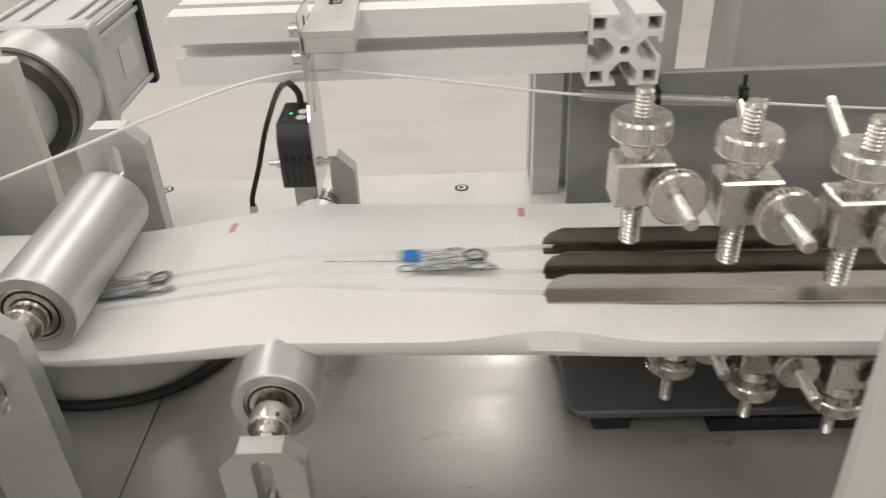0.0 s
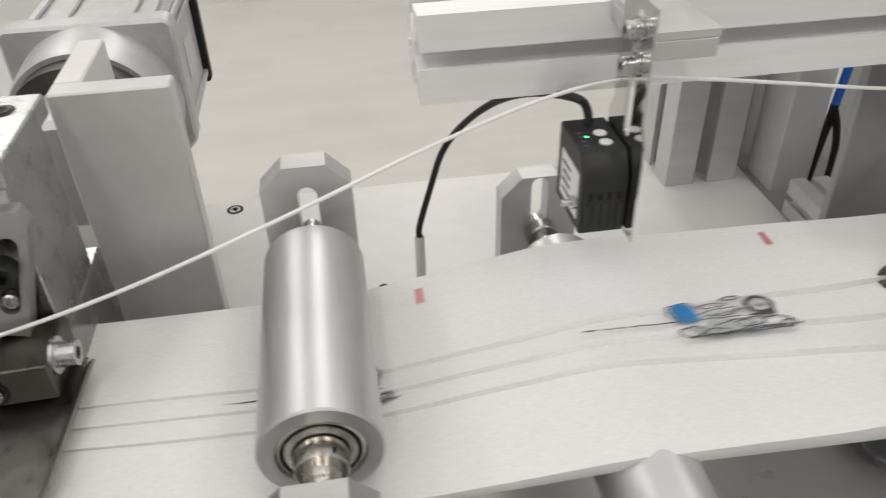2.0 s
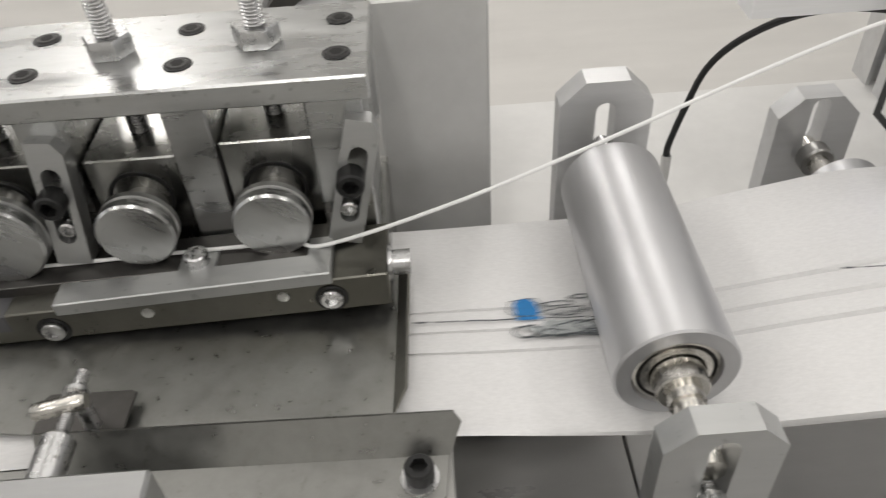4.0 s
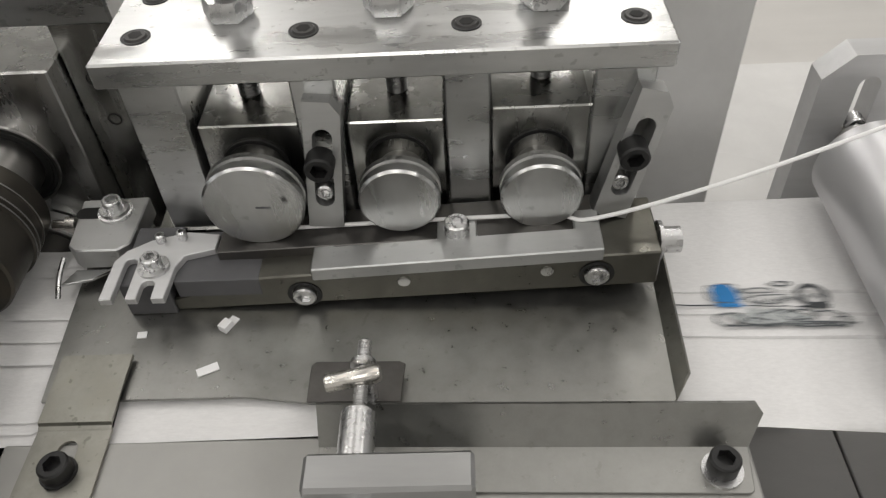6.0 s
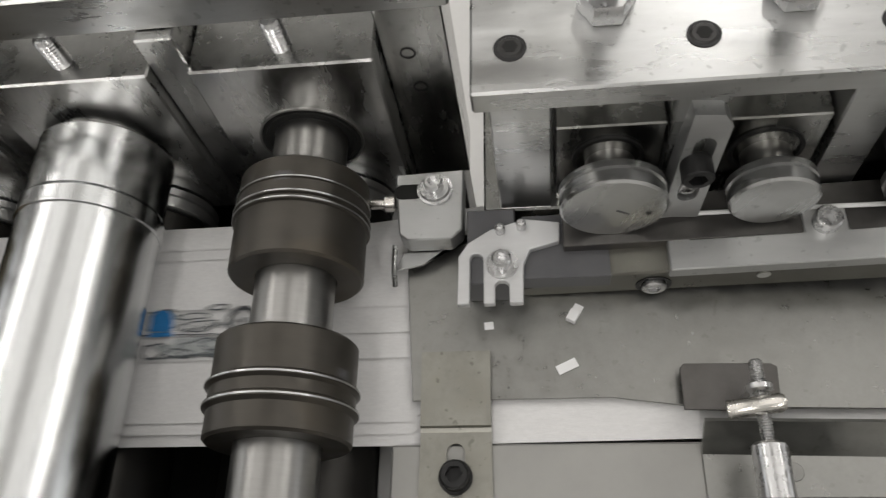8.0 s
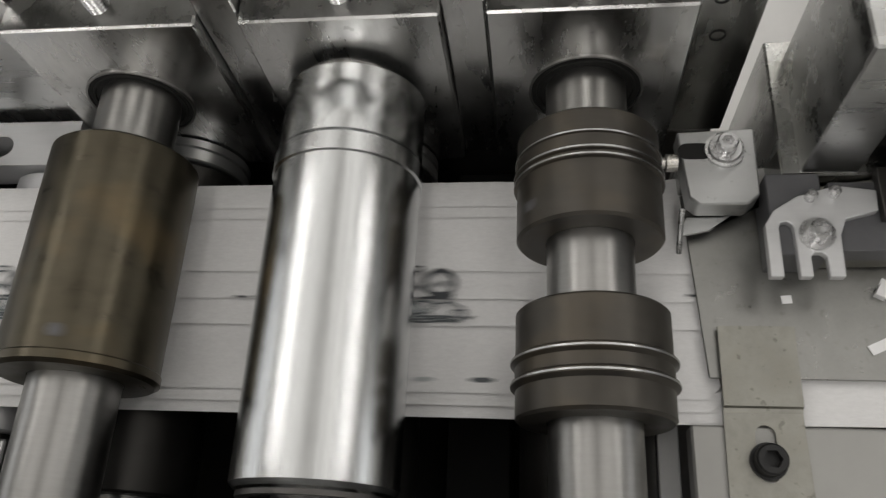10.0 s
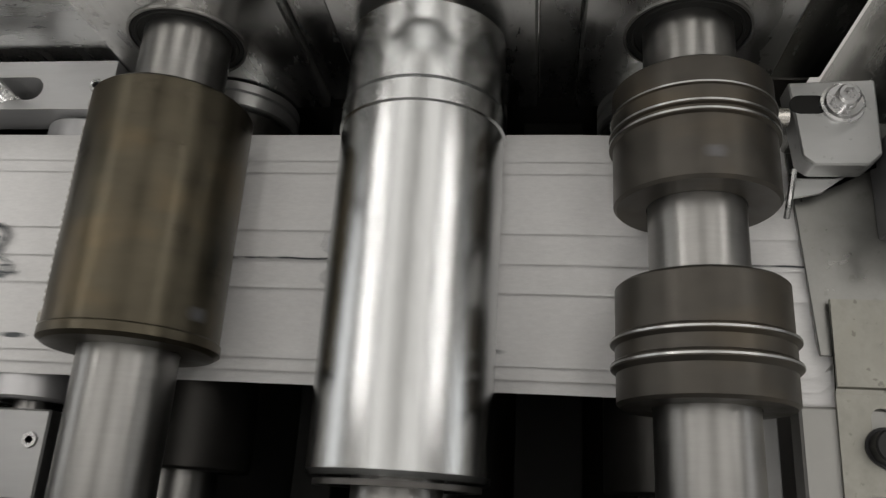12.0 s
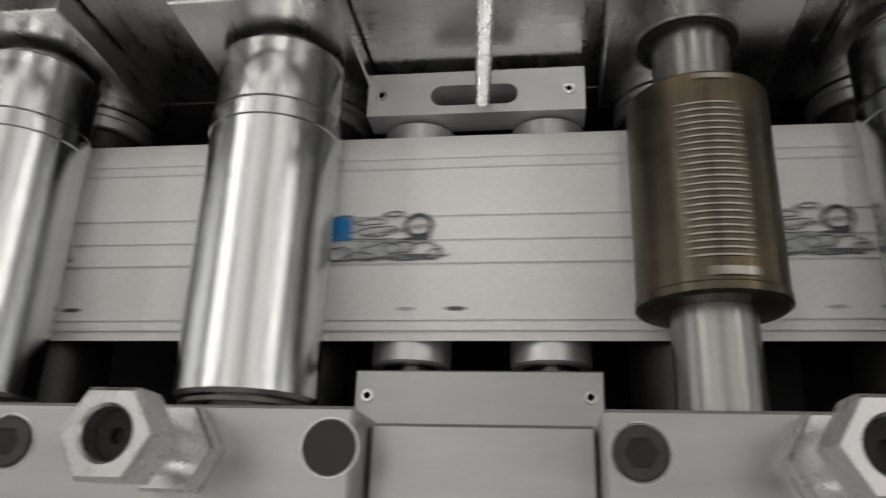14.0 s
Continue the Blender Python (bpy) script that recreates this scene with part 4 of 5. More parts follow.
for x, r in ((-0.4525, 0.0188), (-0.3985, 0.0151), (-0.3465, 0.0151)):
    ob = thing("wire_roller", (x, 0.366, 0.8665), "turned steel wire roller with a grooved rim on the feeder", "roller", "feed wheels")
    c = (x, 0.3600, 0.8665)
    part("disc", lathe(c, "y", [(0, r - 0.0009), (0.0009, r), (0.0045, r), (0.0050, r - 0.0009), (0.0060, r - 0.0009), (0.0065, r), (0.0090, r), (0.0098, r - 0.001)], 64), "steel", ob)
    part("neck", lathe((x, 0.3698, 0.8665), "y", [(0, 0.0088), (0.0112, 0.0088)], 32), "shaft", ob)
    if r > 0.018:
        part("score_line", box(x - 0.0003, x + 0.0006, 0.35985, 0.3602, 0.8600, 0.8655, 0), "slate", ob, "dark scored line")
        # Black disc drawn as the shade of a small hole
        part("hole", lathe((x + 0.004, 0.3601, 0.8545), "-y", [(0, 0.0011), (0.0003, 0.0011)], 12), "black", ob)
    knobs.append((ob, r))

# tray, strap, fork and tab
tr = thing("sheet_tray", (-0.42, 0.34, 0.8254), "dark oily sheet steel tray over the web", "tray")
part("sheet", prism([(-0.5285, 0.3045), (-0.4550, 0.3045), (-0.4250, 0.3005), (-0.3055, 0.2972), (-0.3042, 0.2990), (-0.3015, 0.3530), (-0.3015, 0.3760), (-0.5335, 0.3760)], "xy", 0.8256, 0.8268, 0.0002), "tray", tr)
part("end_lip", rings([[(-0.3042, 0.2985, 0.8256), (-0.3015, 0.3700, 0.8256), (-0.3015, 0.3700, 0.8269), (-0.3042, 0.2985, 0.8269)],
                       [(-0.2985, 0.3065, 0.8310), (-0.2962, 0.3690, 0.8310), (-0.2972, 0.3690, 0.8320), (-0.2995, 0.3065, 0.8320)]]), "strap", tr)
for x, y, rz in ((-0.4705, 0.3165, 25), (-0.4665, 0.3375, 60), (-0.4995, 0.3335, 5)):
    bm = box(-0.0040, 0.0040, -0.0018, 0.0018, 0.0, 0.0005, 0)
    if y == 0.3375:
        bm = box(-0.0040, 0.0005, -0.0018, 0.0018, 0.0004, 0.0030, 0, bm)
    if y == 0.3335:
        bm = box(-0.0018, 0.0018, -0.0015, 0.0015, 0.0, 0.0005, 0)
    solid("wire_scrap", turn(bm, pose(x, y, 0.8269, 0, 0, rz)), "white", "small white cut scrap of nose wire on the tray", "scrap", "wire scraps", at=(x, y, 0.8269))
st = thing("steel_strap", (-0.512, 0.29, 0.8262), "stepped spring steel strap with a slotted forked end", "strap")
part("upper", prism([(0.2935, 0.8275), (0.3225, 0.8285), (0.3225, 0.8300), (0.2945, 0.8290), (0.2935, 0.8262), (0.2915, 0.8262)], "yz", -0.5250, -0.4990, 0.0), "strap", st)
part("lower", plate_with_hole([(-0.5250, 0.2935), (-0.4990, 0.2935), (-0.4985, 0.2600), (-0.5030, 0.2590), (-0.5060, 0.2620), (-0.5180, 0.2620), (-0.5210, 0.2590), (-0.5255, 0.2600)], [(-0.5120 + a, 0.2790 + b) for a, b in slot_poly(0, 0, 0.0034, 0.0095)], "xy", 0.8256, 0.8268), "strap", st)
part("bolt", screw_head((-0.5120, 0.2765, 0.8268), "z", 0.0052, 0.0060), "black", st, "black socket screw")
part("washer", lathe((-0.5120, 0.2765, 0.8266), "z", [(0, 0.0062), (0.0008, 0.0062), (0.0008, 0.004)], 24), "black", st)
fk = thing("wire_fork", (-0.495, 0.35, 0.8440), "small bright three-pronged wire fork with two tiny screws", "fork")
part("fork", prism([(-0.5098, 0.3345), (-0.5052, 0.3345), (-0.5050, 0.3530), (-0.5042, 0.3548), (-0.5020, 0.3552), (-0.5004, 0.3540), (-0.5000, 0.3520), (-0.5000, 0.3345), (-0.4958, 0.3345), (-0.4958, 0.3420), (-0.4945, 0.3435), (-0.4920, 0.3435), (-0.4905, 0.3420), (-0.4905, 0.3345), (-0.4855, 0.3345), (-0.4850, 0.3500), (-0.4825, 0.3560), (-0.4715, 0.3590), (-0.4710, 0.3670), (-0.4840, 0.3690), (-0.4975, 0.3650), (-0.5060, 0.3595), (-0.5095, 0.3540)], "xy", 0.8438, 0.8470, 0.0003), "alu", fk)
part("washer", lathe((-0.4930, 0.3500, 0.8470), "z", [(0, 0.0060), (0.0012, 0.0060), (0.0012, 0.003)], 28), "zinc", fk)
part("screw", screw_head((-0.4930, 0.3500, 0.8482), "z", 0.0036, 0.0050), "zinc", fk)
for x, y in ((-0.4935, 0.3640), (-0.4855, 0.3655)):
    part("tiny_screw", screw_head((x, y, 0.8470), "z", 0.0019, 0.0040, n=18), "zinc", fk)
part("seat", box(-0.5065, -0.4880, 0.3440, 0.3757, 0.8269, 0.8437, 0.0004), "slate", fk)
tb = thing("edge_guide", (-0.52, 0.385, 0.8330), "bright steel edge guide plate with a washer and screw", "guide")
part("plate", prism([(-0.5360, 0.3945), (-0.5335, 0.3670), (-0.5300, 0.3640), (-0.5130, 0.3640), (-0.5085, 0.3680), (-0.5080, 0.3955)], "xy", 0.8330, 0.8432, 0.0006), "milled", tb)
# Thin dark sheet on the plate top, drawn as a shaded slot
part("slot", prism([(-0.5300 + b, 0.3860 + a) for a, b in slot_poly(0, 0, 0.0034, 0.0062)], "xy", 0.8430, 0.8434, 0.0), "inside", tb, "dark sheet for the shade in the slot under the washer")
part("tail", prism([(-0.5330, 0.3640), (-0.5200, 0.3640), (-0.4950, 0.3740), (-0.4930, 0.3790), (-0.5090, 0.3700), (-0.5250, 0.3585), (-0.5370, 0.3560)], "xy", 0.8312, 0.8325, 0.0002), "milled", tb)
part("washer", lathe((-0.5195, 0.3860, 0.8432), "z", [(0, 0.0072), (0.0014, 0.0072), (0.0016, 0.0062), (0.0028, 0.0058), (0.0028, 0.004)], 32), "zinc", tb)
part("screw", screw_head((-0.5195, 0.3860, 0.8460), "z", 0.0038, 0.0048), "zinc", tb)
part("pin", tube([(-0.5355, 0.364, 0.8395), (-0.5362, 0.356, 0.8360), (-0.5365, 0.350, 0.8310)], 0.0011, 8), "steel", tb)
part("knob", lathe((-0.5362, 0.3830, 0.8400), "x", [(0, 0.0035), (-0.004, 0.0035), (-0.0045, 0.0022), (-0.010, 0.0022)], 18), "nickel", tb)
part("post", box(-0.5340, -0.5100, 0.3775, 0.3940, 0.7102, 0.8329, 0.0006), "block_shaded", tb)
sup = thing("front_support", (-0.40, 0.25, 0.7102), "pale painted support plate along the front of the web", "support")
part("top", box(-0.5360, -0.2840, 0.150, 0.2885, 0.8150, 0.8252, 0.0008), "support", sup)
part("wall", box(-0.5360, -0.2840, 0.160, 0.180, 0.7102, 0.8150, 0.0008), "paint", sup)
part("rib", box(-0.3000, -0.2850, 0.180, 0.280, 0.7102, 0.8150, 0.0008), "paint", sup)
ang = thing("angle_guide", (-0.34, 0.275, 0.8255), "bent dark steel angle guide along the web edge", "angle guide")
part("base", prism([(-0.4260, 0.2845), (-0.2850, 0.2810), (-0.2870, 0.2650), (-0.2885, 0.2640), (-0.4260, 0.2680)], "xy", 0.8254, 0.8266, 0.0002), "tray", ang)
part("flange", rings([[(-0.4260, 0.2850, 0.8254), (-0.2850, 0.2814, 0.8254), (-0.2850, 0.2802, 0.8266), (-0.4260, 0.2838, 0.8266)],
                      [(-0.4260, 0.2915, 0.8352), (-0.2805, 0.2880, 0.8352), (-0.2805, 0.2868, 0.8358), (-0.4260, 0.2903, 0.8358)],
                      [(-0.4260, 0.2935, 0.8385), (-0.2830, 0.2900, 0.8385), (-0.2830, 0.2888, 0.8391), (-0.4260, 0.2923, 0.8391)]]), "tray", ang)
part("washer", lathe((-0.2955, 0.2720, 0.8266), "z", [(0, 0.0066), (0.0010, 0.0066), (0.0010, 0.004)], 28), "zinc", ang)
part("bolt", screw_head((-0.2955, 0.2725, 0.8276), "z", 0.0050, 0.0062), "black", ang, "black socket screw")
part("hole", lathe((-0.3965, 0.2775, 0.8267), "z", [(0, 0.0032), (0.0003, 0.0030)], 20), "support", ang)
tc = thing("pressure_clamp", (-0.41, 0.27, 0.8254), "zinc pressure clamp with a cross pin and threaded rod", "clamp")
part("block", box(-0.4235, -0.3740, 0.2520, 0.2645, 0.8254, 0.8570, 0.0012), "rail", tc)
part("sleeve", lathe((-0.4095, 0.2645, 0.8500), "y", [(0, 0.0056), (0.0165, 0.0056), (0.0175, 0.0048)], 32), "zinc", tc)
part("rod", thread((-0.4095, 0.2815, 0.8500), "y", 0.0023, 0.0280, 0.0009), "zinc", tc)
part("nut", lathe((-0.4095, 0.2985, 0.8500), "y", [(0, 0.0030), (0.0008, 0.0042), (0.0025, 0.0042), (0.0035, 0.003)], 24), "zinc", tc)
part("cross_pin", turn(lathe((-0.0090, 0, 0), "x", [(0, 0.0028), (0.0006, 0.0031), (0.0165, 0.0031), (0.0180, 0.0024)], 24), Matrix.Translation((-0.4120, 0.2935, 0.8520)) @ pose(0, 0, 0, 0, -8, 6)), "nickel", tc)
part("pad_plate", prism([(-0.4310, 0.2980), (-0.3985, 0.2970), (-0.3975, 0.3130), (-0.3995, 0.3142), (-0.4295, 0.3148), (-0.4310, 0.3130)], "xy", 0.8315, 0.8325, 0.0002), "dark_steel", tc)
part("pad_neck", lathe((-0.4095, 0.2995, 0.8325), "z", [(0, 0.0030), (0.0165, 0.0030)], 16), "zinc", tc)
part("spring_disc", lathe((-0.4080, 0.2520, 0.8440), "-y", [(0, 0.0085), (0.002, 0.0085), (0.002, 0.0062), (0.004, 0.0060)], 32), "zinc", tc)
part("groove", box(-0.3970, -0.3800, 0.2514, 0.2521, 0.8420, 0.8445, 0), "block", tc)

# ---------------------------------------------------------------- roller stand
bf = thing("press_frame", (-0.93, 0.43, 0.7102), "oily polished steel back frame with bolted bearing housings", "machine frame")
part("plate", box(-1.400, -0.5130, 0.4216, 0.4450, 0.7102, 0.8010, 0.0008), "dark_steel", bf)
for x0, x1 in ((-1.400, -1.0745), (-1.0020, -0.9565), (-0.8865, -0.7820), (-0.7065, -0.6920), (-0.6200, -0.6055), (-0.5345, -0.5095)):
    # The right-hand pillar gets the shaded metal for its dark reflection
    part("pillar", box(x0, x1, 0.4216 if x1 - x0 > 0.03 or x1 > -0.52 else 0.4130, 0.4450, 0.8012, 0.9110, 0.0006), "block_shaded" if x1 > -0.52 else "block", bf)
capb = part("cap_bar", box(-1.400, -0.5060, 0.4170, 0.4750, 0.9115, 0.9300, 0.001), "steel", bf, "long ground steel cap bar")
AX_Z = 0.8523
EMB_Z = 0.8530
for x0, x1 in ((-0.6050, -0.5350), (-0.6915, -0.6205), (-0.7815, -0.7070), (-0.9560, -0.8870), (-1.0735, -1.0030)):
    h = part("bearing_housing", box(x0, x1, 0.4085, 0.4445, 0.8020, 0.8975, 0.0008), "block", bf)
    cx = (x0 + x1) / 2
    part("stud", thread((cx, 0.4185, 0.8900), "z", 0.0042, 0.0215, 0.0014), "zinc", bf)
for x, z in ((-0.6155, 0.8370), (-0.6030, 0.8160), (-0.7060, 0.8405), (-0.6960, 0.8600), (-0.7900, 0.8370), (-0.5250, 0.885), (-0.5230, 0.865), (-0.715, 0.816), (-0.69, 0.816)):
    # Black ring stands for the shade in each bolt hole
    part("hole_shade", lathe((x, 0.4217, z), "-y", [(0, 0.0030), (0.0004, 0.0030), (0.0004, 0.0024), (-0.002, 0.0022)], 20), "black", bf, "small black ring for the shade in a bolt hole")
part("side_sheet", box(-0.8860, -0.7900, 0.4195, 0.4215, 0.8320, 0.9000, 0.0003), "steel", bf, "bright reflecting steel sheet")

ff = thing("press_frame", (-0.93, 0.226, 0.7102), "milled steel front frame rail with sunk black screws", "machine frame")
part("rail", box(-1.400, -0.8590, 0.2060, 0.2455, 0.7102, 0.9330, 0.001), "rail", ff)
part("mid_rail", box(-0.8585, -0.7945, 0.2080, 0.2435, 0.7102, 0.9150, 0.001), "rail", ff)
part("rail", box(-0.7940, -0.5450, 0.2060, 0.2455, 0.7102, 0.9330, 0.001), "rail", ff)
for x in (-0.7850, -0.8650, -0.6970, -0.9570, -0.6050):
    # The rim's highlight is put in as a brighter metal ring
    part("bore", lathe((x, 0.2345, 0.9331), "z", [(-0.0004, 0.0080), (0.0003, 0.0079), (0.0003, 0.0075), (-0.0004, 0.0072)], 40, cap0=False, cap1=False), "zinc", ff, "zinc ring for the highlight on the screw bore's rim")
    if x == -0.8650:
        # No hole here: a black disc draws the shade of an empty bore
        part("bore_shade", lathe((x, 0.2345, 0.9331), "z", [(0, 0.0072), (0.0003, 0.0072), (0.0003, 0.0060)], 32), "black", ff, "black disc for the shade in an empty screw bore")
    else:
        part("screw", screw_head((x, 0.2345, 0.9331), "z", 0.0070, 0.0014), "oxide", ff, "black sunk socket screw")
        # The socket's shade is a near-black hexagon on the head
        part("socket_shade", lathe((x, 0.2345, 0.9334), "z", [(0, -0.0036), (0.00085, -0.0036)], 24), "inside", ff, "near-black hexagon for the shade in the socket")
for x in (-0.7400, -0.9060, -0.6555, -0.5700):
    s = thing("jack_sleeve", (x, 0.2330, 0.9331), "zinc jack sleeve with a lock nut and a bore coloured black for its shade", "jack sleeve", "jack sleeves")
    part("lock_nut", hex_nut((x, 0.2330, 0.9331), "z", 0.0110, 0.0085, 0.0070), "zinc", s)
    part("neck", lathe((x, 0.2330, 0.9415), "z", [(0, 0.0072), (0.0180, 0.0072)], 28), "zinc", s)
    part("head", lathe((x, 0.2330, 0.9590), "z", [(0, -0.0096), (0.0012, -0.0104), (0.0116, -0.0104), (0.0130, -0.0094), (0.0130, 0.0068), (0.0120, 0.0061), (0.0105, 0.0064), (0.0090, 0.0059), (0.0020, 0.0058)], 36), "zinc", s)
    # Near-black floor deepens the shade in the sleeve's bore
    part("bore", lathe((x, 0.2330, 0.9612), "z", [(0.0005, 0.0057), (0.0050, 0.0057), (0.0051, 0.0020), (0.0030, 0.0018)], 24), "inside", s, "bore coloured black for its shade")
# The bed's colour holds the shade that lies below the rollers
bed = thing("machine_bed", (-0.97, 0.33, 0.7102), "machine bed under the rollers, coloured black for the shade there", "machine bed")
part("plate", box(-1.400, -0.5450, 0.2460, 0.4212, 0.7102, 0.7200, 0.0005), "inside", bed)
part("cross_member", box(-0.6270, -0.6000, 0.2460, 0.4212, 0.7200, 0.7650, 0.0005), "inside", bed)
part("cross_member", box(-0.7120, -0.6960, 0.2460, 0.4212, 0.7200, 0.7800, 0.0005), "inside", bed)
part("end_wall", box(-0.5448, -0.5370, 0.2460, 0.4212, 0.7102, 0.8050, 0.0005), "greypaint", bed)

FORM = {}


def roller_thing(name, x, z, y, label):
    return thing(name, (x, y, z), label, "roller", "press rollers")


def ring_roller(x):
    ob = roller_thing("cutting_roller", x, AX_Z, 0.33, "dark brown roller with two drums and raised cutting rings")
    part("shaft", lathe((x, 0.2465, AX_Z), "y", [(0, 0.0149), (0.1620, 0.0149)], 48), "shaft", ob, "bright turned shaft")
    r, q = 0.0253, 0.0268
    part("drum", lathe((x, 0.3440, AX_Z), "y", [(0, 0.0152), (0, r - 0.0010), (0.0010, r), (0.0204, r), (0.0208, r + 0.0011), (0.0220, r + 0.0011), (0.0224, r + 0.0002), (0.0232, r + 0.0002), (0.0236, r + 0.0011), (0.0248, r + 0.0011), (0.0252, r), (0.0298, r), (0.0301, r + 0.0006), (0.0310, r + 0.0006), (0.0313, r), (0.0395, r), (0.0405, r - 0.001), (0.0405, 0.0152)], 72, cap0=False, cap1=False), "bronze", ob)
    part("drum", lathe((x, 0.2820, AX_Z), "y", [(0, 0.0152), (0, r - 0.0010), (0.0010, r), (0.0095, r), (0.0108, q), (0.0122, q), (0.0132, r + 0.0002), (0.0172, r + 0.0002), (0.0182, q), (0.0194, q), (0.0204, r), (0.0352, r), (0.0362, r - 0.001), (0.0362, 0.0152)], 72, cap0=False, cap1=False), "bronze", ob)
    # Bright steel bands put the highlights on the edges of the rings
    for y in (0.3655, 0.3683):
        part("edge_highlight", lathe((x, y - 0.0003, AX_Z), "y", [(0, r + 0.0009), (0, r + 0.00125), (0.0006, r + 0.00125), (0.0006, r + 0.0009)], 72, cap0=False, cap1=False), "steel", ob, "steel band for the highlight on a ring edge")
    part("edge_highlight", lathe((x, 0.3743, AX_Z), "y", [(0, r + 0.0004), (0, r + 0.00075), (0.0005, r + 0.00075), (0.0005, r + 0.0004)], 72, cap0=False, cap1=False), "steel", ob, "steel band for the highlight on a ring edge")
    for y in (0.2932, 0.3005):
        part("edge_highlight", lathe((x, y, AX_Z), "y", [(0, q - 0.0004), (0, q + 0.0002), (0.0006, q + 0.0002), (0.0006, q - 0.0004)], 72, cap0=False, cap1=False), "steel", ob, "steel band for the highlight on a ring edge")
    for a, y in ((20, 0.352), (200, 0.304), (130, 0.375)):
        part("spot", turn(lathe((0, 0, r - 0.0002), "z", [(0, 0.0022), (0.0004, 0.0020)], 14), Matrix.Translation((x, y, AX_Z)) @ pose(0, 0, 0, 0, a, 0)), "slate", ob, "dark sunk set screw")
    return ob


def chrome_roller(x):
    ob = roller_thing("chrome_roller", x, AX_Z + 0.0012, 0.33, "mirror-bright chrome press roller with a stepped collar")
    z, r = AX_Z + 0.0012, 0.0270
    part("sleeve", lathe((x, 0.2580, z), "y", [(0, 0.0150), (0, r - 0.0016), (0.0016, r), (0.1092, r), (0.1097, r + 0.0007), (0.1166, r + 0.0007), (0.1172, r - 0.0012), (0.1180, r - 0.0012), (0.1185, r - 0.0002), (0.1455, r - 0.0002), (0.1465, r - 0.0014), (0.1465, 0.0150)], 96, cap0=False, cap1=False), "chrome", ob)
    part("shaft", lathe((x, 0.2465, z), "y", [(0, 0.0135), (0.1620, 0.0135)], 48), "shaft", ob)
    part("end_ring", lathe((x, 0.2555, z), "y", [(0, 0.0200), (0, 0.0245), (0.0016, 0.0245), (0.0016, 0.0200)], 64, cap0=False, cap1=False), "dark_steel", ob, "dark end ring")
    return ob


def emboss_roller(x):
    ob = roller_thing("embossing_roller", x, EMB_Z, 0.335, "brown steel embossing roller with a patch of raised ridges")
    r = 0.0272
    part("shaft", lathe((x, 0.2465, EMB_Z), "y", [(0, 0.0155), (0.1620, 0.0155)], 48), "shaft", ob, "bright turned shaft")
    part("drum", lathe((x, 0.2925, EMB_Z), "y", [(0, 0.0158), (0, r - 0.0012), (0.0012, r + 0.0006), (0.0040, r + 0.0006), (0.0046, r), (0.0850, r), (0.0862, r - 0.0012), (0.0862, 0.0158)], 84, cap0=False, cap1=False), "emboss", ob)
    o = origin(ob)

    def arc(y0, y1, a0, a1, rr, n=10):
        loops = []
        for i in range(n + 1):
            a = radians(a0 + (a1 - a0) * i / n)
            loops.append([Vector((x + q * math.sin(a), y, EMB_Z + q * math.cos(a))) for q, y in ((r - 0.0003, y0 - 0.0004), (rr, y0), (rr, y1), (r - 0.0003, y1 + 0.0004))])
        return rings(loops)

    me = None
    for k in range(23):
        if me is None:
            first = part("ridge", arc(0.3054, 0.3060, -21, 21, r + 0.0006), "ridge", ob, "bright worn embossing ridge")
            me = first.data
        else:
            c = new("ridge", me)
            c.parent = ob
            c.location = (0, k * 0.00268, 0)
            c["label"] = "bright worn embossing ridge"
    part("pad", arc(0.2985, 0.3015, -6, 22, r + 0.0010), "ridge", ob, "bright raised pad")
    part("pad", arc(0.3745, 0.3765, -6, 14, r + 0.0010), "ridge", ob, "bright raised pad")
    part("spot", turn(lathe((0, 0, r - 0.0002), "z", [(0, 0.0026), (0.0004, 0.0022)], 14), Matrix.Translation((x, 0.303, EMB_Z)) @ pose(0, 0, 0, 0, 150, 0)), "slate", ob, "dark sunk set screw")
    return ob


def anvil_roller(x):
    z = 0.8258 - 0.0250
    ob = roller_thing("anvil_roller", x, z, 0.33, "lower steel press roller under the web, its shade put into the colour")
    part("sleeve", lathe((x, 0.2590, z), "y", [(0, 0.0150), (0, 0.0240), (0.001, 0.0250), (0.1370, 0.0250), (0.1380, 0.0240), (0.1380, 0.015)], 64, cap0=False, cap1=False), "anvil", ob)
    part("shaft", lathe((x, 0.2465, z), "y", [(0, 0.0135), (0.1620, 0.0135)], 40), "shaft", ob)
    part("end_flange", lathe((x, 0.3975, z), "y", [(0, 0.0150), (0, 0.0256), (0.0006, 0.0264), (0.0048, 0.0264), (0.0052, 0.0250), (0.0064, 0.0250), (0.0068, 0.0264), (0.0102, 0.0264), (0.0106, 0.0150)], 64, cap0=False, cap1=False), "milled", ob, "bright grooved end flange")
    return ob


ring_r, chrome_a, emb_r, chrome_b, chrome_c = ring_roller(-0.5700), chrome_roller(-0.6578), emboss_roller(-0.7473), chrome_roller(-0.9210), chrome_roller(-1.0385)
anvils = [anvil_roller(x) for x in (-0.5700, -0.6590, -0.7480, -0.9210, -1.0385)]
